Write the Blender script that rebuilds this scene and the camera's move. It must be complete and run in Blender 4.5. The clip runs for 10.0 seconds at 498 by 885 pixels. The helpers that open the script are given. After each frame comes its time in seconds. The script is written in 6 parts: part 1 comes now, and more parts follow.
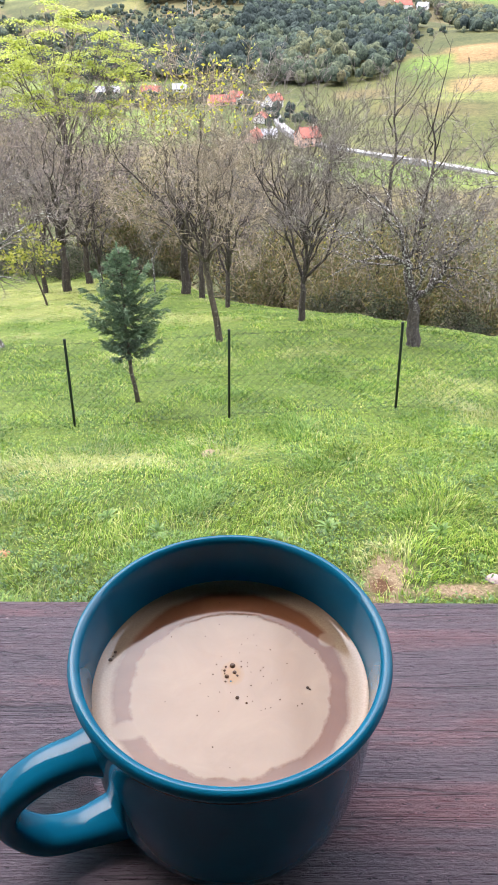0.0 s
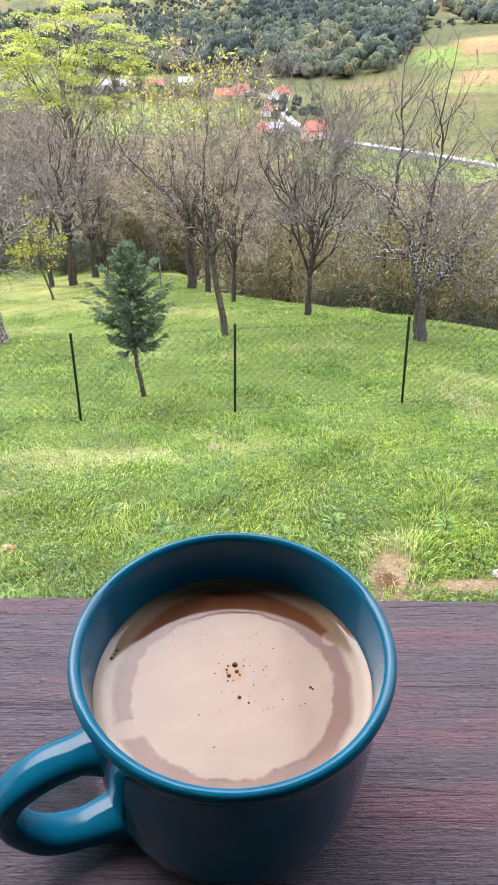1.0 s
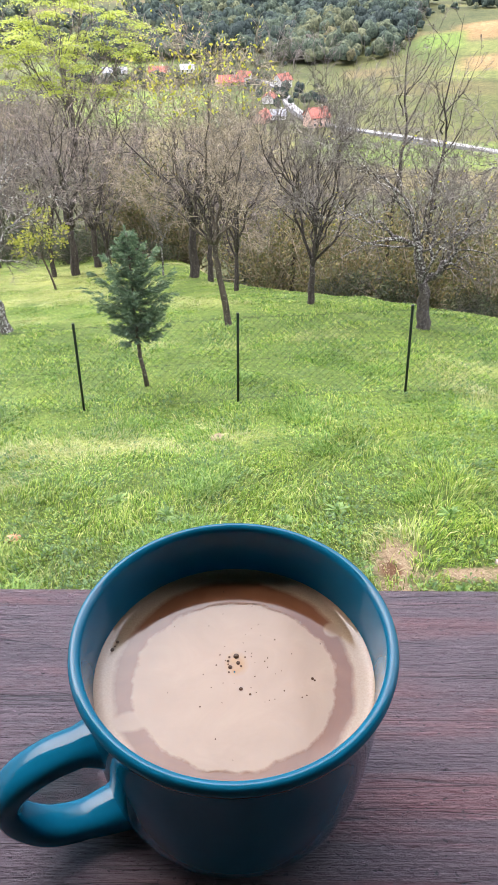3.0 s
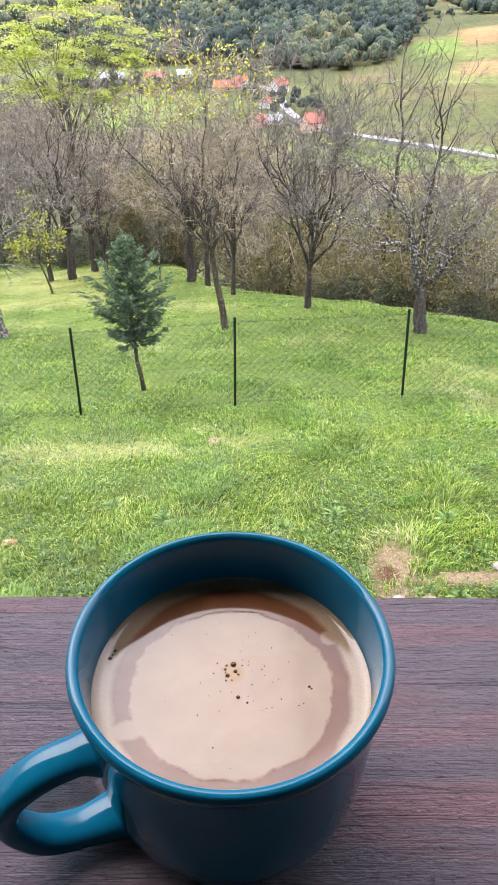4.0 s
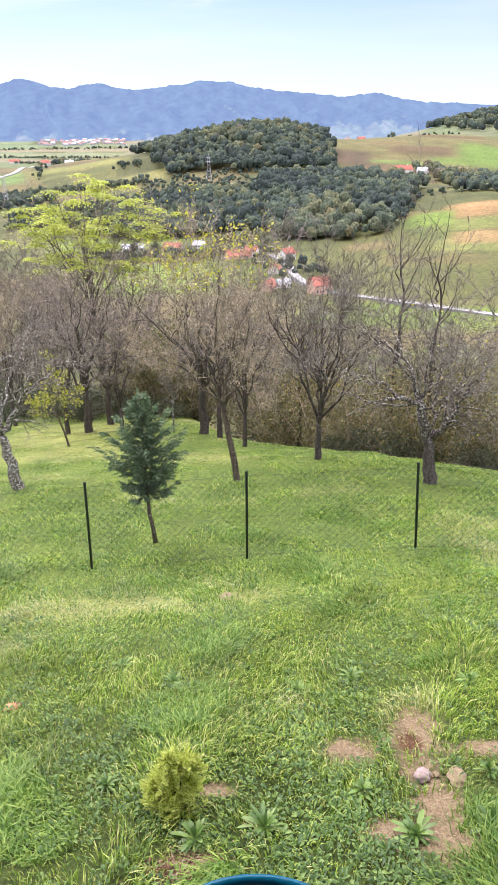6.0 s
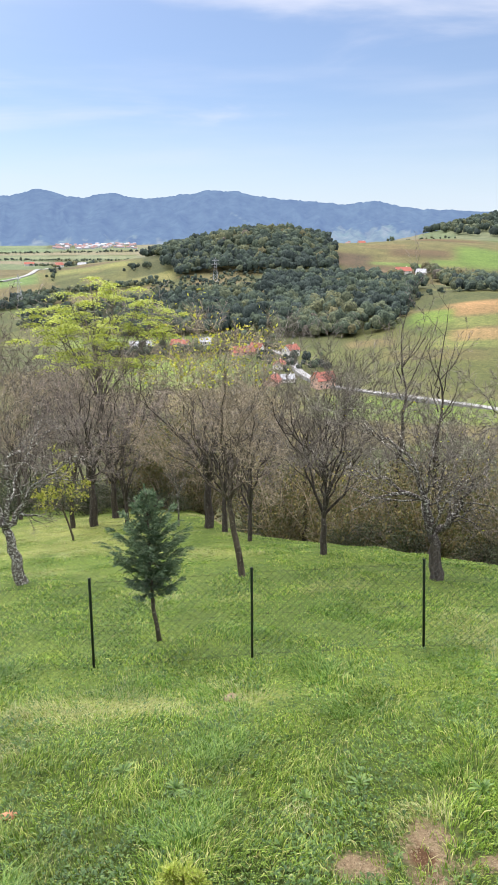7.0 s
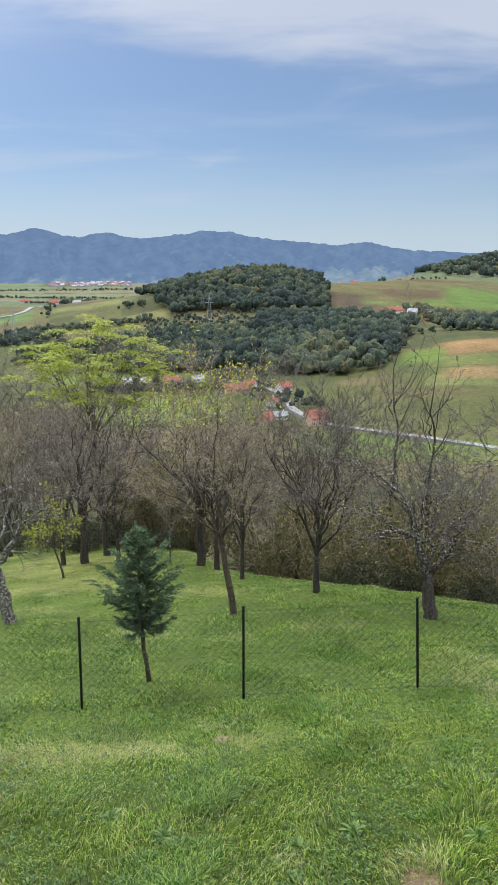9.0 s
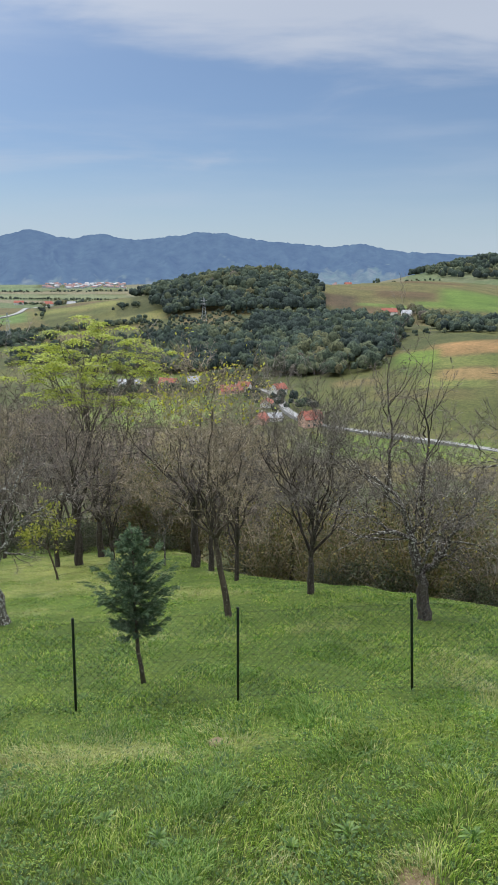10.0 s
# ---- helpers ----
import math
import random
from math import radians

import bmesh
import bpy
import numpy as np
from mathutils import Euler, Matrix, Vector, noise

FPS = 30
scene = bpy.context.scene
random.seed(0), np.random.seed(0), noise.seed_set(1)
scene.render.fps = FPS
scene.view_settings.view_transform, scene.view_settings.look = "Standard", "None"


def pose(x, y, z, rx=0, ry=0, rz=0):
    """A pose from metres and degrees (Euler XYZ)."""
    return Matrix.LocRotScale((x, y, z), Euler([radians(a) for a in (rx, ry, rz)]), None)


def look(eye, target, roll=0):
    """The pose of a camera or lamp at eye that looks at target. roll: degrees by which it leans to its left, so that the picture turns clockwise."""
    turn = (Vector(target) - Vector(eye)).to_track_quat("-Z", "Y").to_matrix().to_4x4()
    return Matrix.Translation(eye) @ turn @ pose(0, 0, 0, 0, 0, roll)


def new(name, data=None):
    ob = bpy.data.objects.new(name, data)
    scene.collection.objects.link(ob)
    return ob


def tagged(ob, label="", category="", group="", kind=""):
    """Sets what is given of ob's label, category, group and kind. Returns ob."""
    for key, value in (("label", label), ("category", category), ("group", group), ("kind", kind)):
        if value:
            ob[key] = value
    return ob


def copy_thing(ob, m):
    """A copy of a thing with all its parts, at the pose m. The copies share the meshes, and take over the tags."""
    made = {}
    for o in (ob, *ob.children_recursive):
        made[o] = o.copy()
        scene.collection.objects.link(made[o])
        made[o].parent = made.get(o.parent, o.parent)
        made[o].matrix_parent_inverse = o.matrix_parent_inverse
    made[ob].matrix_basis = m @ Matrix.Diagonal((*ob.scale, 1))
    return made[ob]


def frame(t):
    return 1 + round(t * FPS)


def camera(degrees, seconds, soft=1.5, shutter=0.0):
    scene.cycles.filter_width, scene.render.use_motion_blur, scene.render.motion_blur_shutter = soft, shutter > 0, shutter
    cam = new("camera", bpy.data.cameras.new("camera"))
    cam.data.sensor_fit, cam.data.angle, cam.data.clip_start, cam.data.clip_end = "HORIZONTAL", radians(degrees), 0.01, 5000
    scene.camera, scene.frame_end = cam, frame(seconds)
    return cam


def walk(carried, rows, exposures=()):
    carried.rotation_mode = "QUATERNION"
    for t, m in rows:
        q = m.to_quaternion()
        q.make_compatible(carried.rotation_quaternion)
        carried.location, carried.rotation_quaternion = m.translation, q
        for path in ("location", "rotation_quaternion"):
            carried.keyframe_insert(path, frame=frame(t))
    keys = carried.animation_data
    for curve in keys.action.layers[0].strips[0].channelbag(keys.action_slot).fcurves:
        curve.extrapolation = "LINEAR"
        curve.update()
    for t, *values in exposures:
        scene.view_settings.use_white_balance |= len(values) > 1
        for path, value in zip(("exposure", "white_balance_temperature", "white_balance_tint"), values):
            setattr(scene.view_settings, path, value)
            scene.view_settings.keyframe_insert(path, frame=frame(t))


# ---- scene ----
cam = camera(38.2, 10.0, 1.1)
PATH = [
    (0, (0.002, -0.154, 0.264), (0.031, 1.494, -0.869), 1.0),
    (0.5, (0.002, -0.153, 0.263), (0.025, 1.492, -0.874), 0.9),
    (1, (0.003, -0.151, 0.263), (0.016, 1.488, -0.883), 0.8),
    (1.5, (0.002, -0.146, 0.261), (0.004, 1.486, -0.894), 0.6),
    (2, (0.003, -0.146, 0.261), (0, 1.48, -0.903), 0.5),
    (2.5, (0.004, -0.148, 0.261), (0.003, 1.474, -0.909), 0.4),
    (4, (0.004, -0.149, 0.264), (0.016, 1.48, -0.897), 0.5),
    (4.5, (0.004, -0.147, 0.265), (0.014, 1.502, -0.868), 0.4),
    (5, (0.006, -0.146, 0.267), (0.009, 1.547, -0.798), 0.2),
    (5.5, (0.003, -0.143, 0.292), (-0.003, 1.612, -0.668), -0.1),
    (5.8, (0, -0.132, 0.318), (-0.014, 1.67, -0.549), -0.1),
    (6, (0, -0.138, 0.348), (-0.021, 1.695, -0.459), -0.3),
    (6.2, (-0.002, -0.172, 0.396), (-0.025, 1.685, -0.347), -0.3),
    (7.5, (-0.003, -0.238, 0.436), (-0.042, 1.696, -0.072), -0.4),
    (8, (-0.002, -0.241, 0.432), (-0.036, 1.7, -0.049), -0.3),
    (8.5, (0.009, -0.23, 0.427), (-0.016, 1.714, -0.042), -0.3),
    (9, (0.007, -0.221, 0.434), (-0.008, 1.724, -0.031), -0.0),
    (9.5, (0.009, -0.224, 0.43), (0.003, 1.722, -0.034), 0.1),
    (10, (0.009, -0.22, 0.427), (0.009, 1.726, -0.034), 0.1),
]

# ---- world, sun, exposure ----
EXPOSURES = [(0, 1.83, 6200, 18), (5.2, 1.83, 6200, 18), (5.8, 1.62, 6350, 19), (6.2, 1.46, 6450, 24), (7.3, 1.10, 6450, 10), (8.0, 0.93, 6400, 9), (9.0, 0.72, 6200, 9), (10, 0.55, 6200, 8)]
SUN_AZ, SUN_EL = -43.0, 50.0      # degrees from +y towards +x, and above the horizon
sun_from = Vector((math.sin(radians(SUN_AZ)) * math.cos(radians(SUN_EL)), math.cos(radians(SUN_AZ)) * math.cos(radians(SUN_EL)), math.sin(radians(SUN_EL))))


def tree_of(data):
    data.use_nodes = True
    data.node_tree.nodes.clear()
    return data.node_tree.nodes, data.node_tree.links


world = bpy.data.worlds.new("sky")
scene.world = world
wn, wl = tree_of(world)
sky = wn.new("ShaderNodeTexSky")
sky.sky_type, sky.sun_disc = "NISHITA", False
sky.sun_elevation, sky.sun_rotation = radians(SUN_EL), radians(SUN_AZ)
sky.air_density, sky.dust_density, sky.ozone_density = 1.0, 0.15, 3.0
coord = wn.new("ShaderNodeTexCoord")
stretch = wn.new("ShaderNodeMapping")
stretch.inputs["Scale"].default_value = (1.5, 1.5, 7.0)
stretch.inputs["Location"].default_value = (0.35, 0.0, 0.1)
wl.new(coord.outputs["Generated"], stretch.inputs["Vector"])
puff = wn.new("ShaderNodeTexNoise")
puff.inputs["Scale"].default_value, puff.inputs["Detail"].default_value = 1.6, 6.0
puff.inputs["Roughness"].default_value, puff.inputs["Distortion"].default_value = 0.52, 0.4
wl.new(stretch.outputs["Vector"], puff.inputs["Vector"])
split = wn.new("ShaderNodeSeparateXYZ")
wl.new(coord.outputs["Generated"], split.inputs["Vector"])
high = wn.new("ShaderNodeMapRange")
high.inputs["From Min"].default_value, high.inputs["From Max"].default_value = 0.235, 0.34
high.inputs["To Min"].default_value, high.inputs["To Max"].default_value = -0.12, 0.36
wl.new(split.outputs["Z"], high.inputs["Value"])
cover = wn.new("ShaderNodeMath")
cover.operation = "ADD"
wl.new(puff.outputs["Fac"], cover.inputs[0])
wl.new(high.outputs["Result"], cover.inputs[1])
# the cloud closes overhead and is brightest there
top = wn.new("ShaderNodeMapRange")
top.interpolation_type = "SMOOTHSTEP"
top.inputs["From Min"].default_value, top.inputs["From Max"].default_value = 0.34, 0.72
wl.new(split.outputs["Z"], top.inputs["Value"])
more = wn.new("ShaderNodeMath")
more.operation = "MULTIPLY_ADD"
wl.new(top.outputs["Result"], more.inputs[0])
more.inputs[1].default_value = 0.5
wl.new(cover.outputs["Value"], more.inputs[2])
edge = wn.new("ShaderNodeMapRange")
edge.interpolation_type = "SMOOTHSTEP"
edge.inputs["From Min"].default_value, edge.inputs["From Max"].default_value = 0.44, 0.70
edge.inputs["To Max"].default_value = 0.85
wl.new(more.outputs["Value"], edge.inputs["Value"])
blend = wn.new("ShaderNodeMix")
blend.data_type = "RGBA"
veil = wn.new("ShaderNodeMix")
veil.data_type = "RGBA"
veil.inputs["A"].default_value, veil.inputs["B"].default_value = (4.3, 4.45, 5.1, 1), (20.0, 19.8, 20.5, 1)
wl.new(top.outputs["Result"], veil.inputs["Factor"])
wl.new(veil.outputs["Result"], blend.inputs["B"])
wl.new(edge.outputs["Result"], blend.inputs["Factor"])
deep = wn.new("ShaderNodeMix")
deep.data_type, deep.blend_type = "RGBA", "MULTIPLY"
deep.inputs["Factor"].default_value, deep.inputs["B"].default_value = 1.0, (0.465, 0.50, 0.58, 1)
wl.new(sky.outputs["Color"], deep.inputs["A"])
# thin streaks of high cloud in the blue
streak = wn.new("ShaderNodeMapping")
streak.inputs["Scale"].default_value = (1.2, 1.2, 9.0)
wl.new(coord.outputs["Generated"], streak.inputs["Vector"])
wisp = wn.new("ShaderNodeTexNoise")
wisp.inputs["Scale"].default_value, wisp.inputs["Detail"].default_value, wisp.inputs["Roughness"].default_value = 1.7, 5.0, 0.5
wl.new(streak.outputs["Vector"], wisp.inputs["Vector"])
thin = wn.new("ShaderNodeMapRange")
thin.interpolation_type = "SMOOTHSTEP"
thin.inputs["From Min"].default_value, thin.inputs["From Max"].default_value, thin.inputs["To Max"].default_value = 0.45, 0.8, 0.45
wl.new(wisp.outputs["Fac"], thin.inputs["Value"])
veiled = wn.new("ShaderNodeMix")
veiled.data_type = "RGBA"
veiled.inputs["B"].default_value = (3.8, 4.2, 5.1, 1)
wl.new(thin.outputs["Result"], veiled.inputs["Factor"])
wl.new(deep.outputs["Result"], veiled.inputs["A"])
wl.new(veiled.outputs["Result"], blend.inputs["A"])
# pale haze low over the horizon
low = wn.new("ShaderNodeMapRange")
low.interpolation_type = "SMOOTHSTEP"
low.inputs["From Min"].default_value, low.inputs["From Max"].default_value = 0.17, -0.03
low.inputs["To Min"].default_value, low.inputs["To Max"].default_value = 0.2, 0.9
wl.new(split.outputs["Z"], low.inputs["Value"])
hazy = wn.new("ShaderNodeMix")
hazy.data_type = "RGBA"
hazy.inputs["B"].default_value = (3.85, 4.5, 5.1, 1)
wl.new(low.outputs["Result"], hazy.inputs["Factor"])
wl.new(blend.outputs["Result"], hazy.inputs["A"])
back = wn.new("ShaderNodeBackground")
back.inputs["Strength"].default_value = 0.090
# the sun behind thin cloud makes a wide glow round itself
toward = wn.new("ShaderNodeVectorMath")
toward.operation = "DOT_PRODUCT"
wl.new(coord.outputs["Generated"], toward.inputs[0])
toward.inputs[1].default_value = sun_from
clip = wn.new("ShaderNodeMath")
clip.operation = "MAXIMUM"
wl.new(toward.outputs["Value"], clip.inputs[0])
clip.inputs[1].default_value = 0.0
lobe = wn.new("ShaderNodeMath")
lobe.operation = "POWER"
wl.new(clip.outputs["Value"], lobe.inputs[0])
lobe.inputs[1].default_value = 14.0
glow = wn.new("ShaderNodeMix")
glow.data_type, glow.blend_type = "RGBA", "ADD"
glow.inputs["B"].default_value = (24.5, 23.5, 21.9, 1)
wl.new(lobe.outputs["Value"], glow.inputs["Factor"])
wl.new(hazy.outputs["Result"], glow.inputs["A"])
wl.new(glow.outputs["Result"], back.inputs["Color"])
wl.new(back.outputs["Background"], wn.new("ShaderNodeOutputWorld").inputs["Surface"])

sun = new("sun", bpy.data.lights.new("sun", "SUN"))
sun.data.energy, sun.data.angle, sun.data.color = 0.75, radians(60), (1.0, 0.95, 0.86)
sun.matrix_world = look(sun_from * 50, (0, 0, 0))
walk(cam, [(t, look(eye, target, roll)) for t, eye, target, roll in PATH], EXPOSURES)

# ---- materials ----
def material(name, rough=0.6, metal=0.0, spec=0.5):
    m = bpy.data.materials.new(name)
    nodes, links = tree_of(m)
    out = nodes.new("ShaderNodeOutputMaterial")
    p = nodes.new("ShaderNodeBsdfPrincipled")
    p.inputs["Roughness"].default_value, p.inputs["Metallic"].default_value = rough, metal
    p.inputs["Specular IOR Level"].default_value = spec
    links.new(p.outputs["BSDF"], out.inputs["Surface"])
    return m, nodes, links, p


def texture(nodes, links, scale, detail=4.0, stretch=(1, 1, 1), rough=0.55, where="Object", distort=0.0, kind="ShaderNodeTexNoise"):
    if where == "Position":
        source = nodes.new("ShaderNodeNewGeometry").outputs["Position"]
    else:
        source = nodes.new("ShaderNodeTexCoord").outputs[where]
    mp = nodes.new("ShaderNodeMapping")
    mp.inputs["Scale"].default_value = stretch
    links.new(source, mp.inputs["Vector"])
    n = nodes.new(kind)
    n.inputs["Scale"].default_value = scale
    if kind == "ShaderNodeTexNoise":
        n.inputs["Detail"].default_value, n.inputs["Roughness"].default_value, n.inputs["Distortion"].default_value = detail, rough, distort
    links.new(mp.outputs["Vector"], n.inputs["Vector"])
    return n


def ramp(nodes, links, value, stops):
    r = nodes.new("ShaderNodeValToRGB")
    while len(r.color_ramp.elements) < len(stops):
        r.color_ramp.elements.new(0.5)
    for e, (at, colour) in zip(r.color_ramp.elements, stops):
        e.position, e.color = at, (*colour, 1)
    links.new(value, r.inputs["Fac"])
    return r.outputs["Color"]


def mixed(nodes, links, a, b, fac, mode="MIX"):
    m = nodes.new("ShaderNodeMix")
    m.data_type, m.blend_type = "RGBA", mode
    for key, v in (("Factor", fac), ("A", a), ("B", b)):
        sock = m.inputs[key]
        if hasattr(v, "links"):
            links.new(v, sock)
        elif isinstance(v, tuple):
            sock.default_value = (*v, 1)
        else:
            sock.default_value = v
    return m.outputs["Result"]


def bumped(nodes, links, p, value, strength, distance):
    b = nodes.new("ShaderNodeBump")
    b.inputs["Strength"].default_value, b.inputs["Distance"].default_value = strength, distance
    links.new(value, b.inputs["Height"])
    links.new(b.outputs["Normal"], p.inputs["Normal"])
    return b


def mottled(name, stops, scale, rough=0.7, bump=0.3, depth=0.01, spec=0.4, island=False, fine=6.0, metal=0.0, where="Object", own=0.72):
    """A plain surface with variation at two scales; island: every loose piece takes its own tone."""
    m, nodes, links, p = material(name, rough, metal, spec)
    a = texture(nodes, links, scale, where=where)
    b = texture(nodes, links, scale * fine, where=where)
    add = nodes.new("ShaderNodeMath")
    add.operation = "MULTIPLY_ADD"
    links.new(b.outputs["Fac"], add.inputs[0])
    add.inputs[1].default_value = 0.4
    links.new(a.outputs["Fac"], add.inputs[2])
    value = add.outputs["Value"]
    sub = nodes.new("ShaderNodeMath")
    sub.operation = "SUBTRACT"
    links.new(value, sub.inputs[0])
    sub.inputs[1].default_value = 0.2
    value = sub.outputs["Value"]
    if island:
        rnd = nodes.new("ShaderNodeNewGeometry").outputs["Random Per Island"]
        both = nodes.new("ShaderNodeMix")
        both.data_type = "FLOAT"
        both.inputs["Factor"].default_value = own
        links.new(value, both.inputs["A"])
        links.new(rnd, both.inputs["B"])
        value = both.outputs["Result"]
    links.new(ramp(nodes, links, value, stops), p.inputs["Base Color"])
    if bump:
        bumped(nodes, links, p, b.outputs["Fac"], bump, depth)
    return m


def leaf_material(name, stops, translucent=0.35, rough=0.5, low=0.72, high=1.2):
    """Thin leaves: each loose leaf its own tone, some light comes through."""
    m, nodes, links, p = material(name, rough, 0.0, 0.45)
    rnd = nodes.new("ShaderNodeNewGeometry").outputs["Random Per Island"]
    colour = ramp(nodes, links, rnd, stops)
    big = texture(nodes, links, 0.9, 3.0, where="Position")
    tone = ramp(nodes, links, big.outputs["Fac"], [(0.3, (low, low, low)), (0.7, (high, high * 0.96, high * 0.84))])
    colour = mixed(nodes, links, colour, tone, 1.0, "MULTIPLY")
    links.new(colour, p.inputs["Base Color"])
    t = nodes.new("ShaderNodeBsdfTranslucent")
    links.new(colour, t.inputs["Color"])
    mx = nodes.new("ShaderNodeMixShader")
    mx.inputs["Fac"].default_value = translucent
    links.new(p.outputs["BSDF"], mx.inputs[1])
    links.new(t.outputs["BSDF"], mx.inputs[2])
    out = [n for n in nodes if n.bl_idname == "ShaderNodeOutputMaterial"][0]
    links.new(mx.outputs["Shader"], out.inputs["Surface"])
    return m


KNOT = (-0.0662, -0.0066, 0.003)


def stained_wood():
    """Dark purple-brown stain over rough-sawn softwood: fine ridges along the board, reddish bands, cracks, one knot."""
    m, nodes, links, p = material("stained_wood", 0.4, 0.0, 1.0)
    pos = nodes.new("ShaderNodeTexCoord").outputs["Object"]
    # the ridges wander a little and bend round the knot
    off = nodes.new("ShaderNodeVectorMath")
    off.operation = "SUBTRACT"
    links.new(pos, off.inputs[0])
    off.inputs[1].default_value = KNOT
    squash = nodes.new("ShaderNodeVectorMath")
    squash.operation = "MULTIPLY"
    links.new(off.outputs["Vector"], squash.inputs[0])
    squash.inputs[1].default_value = (34, 54, 0)
    far = nodes.new("ShaderNodeVectorMath")
    far.operation = "LENGTH"
    links.new(squash.outputs["Vector"], far.inputs[0])
    wob = texture(nodes, links, 210, 5.0, rough=0.65)
    ring = nodes.new("ShaderNodeMath")
    ring.operation = "MULTIPLY_ADD"
    links.new(wob.outputs["Fac"], ring.inputs[0])
    ring.inputs[1].default_value = 0.7
    links.new(far.outputs["Value"], ring.inputs[2])
    grain = texture(nodes, links, 1.0, 10.0, (9, 300, 150), 0.78, distort=0.25)
    fine = texture(nodes, links, 1.0, 6.0, (70, 1500, 700), 0.7)
    wash = texture(nodes, links, 1.0, 5.0, (3.5, 42, 26), 0.6)
    crack = texture(nodes, links, 1.0, 2.0, (4, 95, 40), 0.45, distort=0.2)
    pits = texture(nodes, links, 1.0, 2.0, (420, 620, 420), 0.5)
    rough_saw = texture(nodes, links, 1.0, 3.0, (260, 520, 300), 0.6)
    colour = ramp(nodes, links, grain.outputs["Fac"], [(0.28, (0.030, 0.018, 0.020)), (0.42, (0.095, 0.060, 0.068)), (0.55, (0.128, 0.081, 0.090)), (0.68, (0.176, 0.117, 0.128)), (0.8, (0.110, 0.069, 0.077))])
    tint = ramp(nodes, links, wash.outputs["Fac"], [(0.36, (0.86, 0.90, 0.97)), (0.50, (1.0, 1.02, 1.06)), (0.57, (1.32, 1.0, 0.97)), (0.68, (1.6, 1.02, 0.95))])
    colour = mixed(nodes, links, colour, tint, 1.0, "MULTIPLY")
    # thin dark cracks follow a level of the coarse noise
    band = nodes.new("ShaderNodeMath")
    band.operation = "PINGPONG"
    links.new(crack.outputs["Fac"], band.inputs[0])
    band.inputs[1].default_value = 0.11
    dark = ramp(nodes, links, band.outputs["Value"], [(0.0, (0.10, 0.09, 0.095)), (0.004, (0.35, 0.33, 0.34)), (0.009, (1, 1, 1))])
    colour = mixed(nodes, links, colour, dark, 0.75, "MULTIPLY")
    hole = ramp(nodes, links, pits.outputs["Fac"], [(0.29, (0.25, 0.25, 0.25)), (0.35, (1, 1, 1)), (0.69, (1, 1, 1)), (0.75, (1.9, 1.9, 1.95))])
    colour = mixed(nodes, links, colour, hole, 1.0, "MULTIPLY")
    waves = nodes.new("ShaderNodeMath")
    waves.operation = "PINGPONG"
    links.new(ring.outputs["Value"], waves.inputs[0])
    waves.inputs[1].default_value = 0.03
    lines = ramp(nodes, links, waves.outputs["Value"], [(0.0, (0.06, 0.055, 0.055)), (0.012, (0.35, 0.33, 0.34)), (0.03, (0.95, 0.9, 0.93))])
    inside = ramp(nodes, links, ring.outputs["Value"], [(0.9, (1, 1, 1)), (1.25, (0, 0, 0))])
    heart = ramp(nodes, links, ring.outputs["Value"], [(0.50, (0.04, 0.036, 0.036)), (0.64, (0.25, 0.24, 0.24)), (0.85, (0.95, 0.93, 0.93))])
    knotted = mixed(nodes, links, mixed(nodes, links, colour, lines, 1.0, "MULTIPLY"), heart, 1.0, "MULTIPLY")
    colour = mixed(nodes, links, colour, knotted, inside)
    links.new(colour, p.inputs["Base Color"])
    links.new(ramp(nodes, links, fine.outputs["Fac"], [(0.3, (0.22,) * 3), (0.7, (0.42,) * 3)]), p.inputs["Roughness"])
    swirl = mixed(nodes, links, (0.6, 0.6, 0.6), mixed(nodes, links, lines, heart, 1.0, "MULTIPLY"), inside)
    total = None
    for sock, k in ((swirl, 1.6), (grain.outputs["Fac"], 1.0), (fine.outputs["Fac"], 0.45), (dark, 0.22), (hole, 0.22), (rough_saw.outputs["Fac"], 0.8)):
        mul = nodes.new("ShaderNodeMath")
        mul.operation = "MULTIPLY_ADD"
        links.new(sock, mul.inputs[0])
        mul.inputs[1].default_value = k
        if total:
            links.new(total, mul.inputs[2])
        else:
            mul.inputs[2].default_value = 0.0
        total = mul.outputs["Value"]
    bumped(nodes, links, p, total, 0.7, 0.0026)
    return m


def glaze(name, colour, dark):
    m, nodes, links, p = material(name, 0.05, 0.0, 0.25)
    n = texture(nodes, links, 60, 3.0)
    links.new(ramp(nodes, links, n.outputs["Fac"], [(0.3, dark), (0.7, colour)]), p.inputs["Base Color"])
    ripple = texture(nodes, links, 35, 2.0)
    bumped(nodes, links, p, ripple.outputs["Fac"], 0.06, 0.002)
    return m


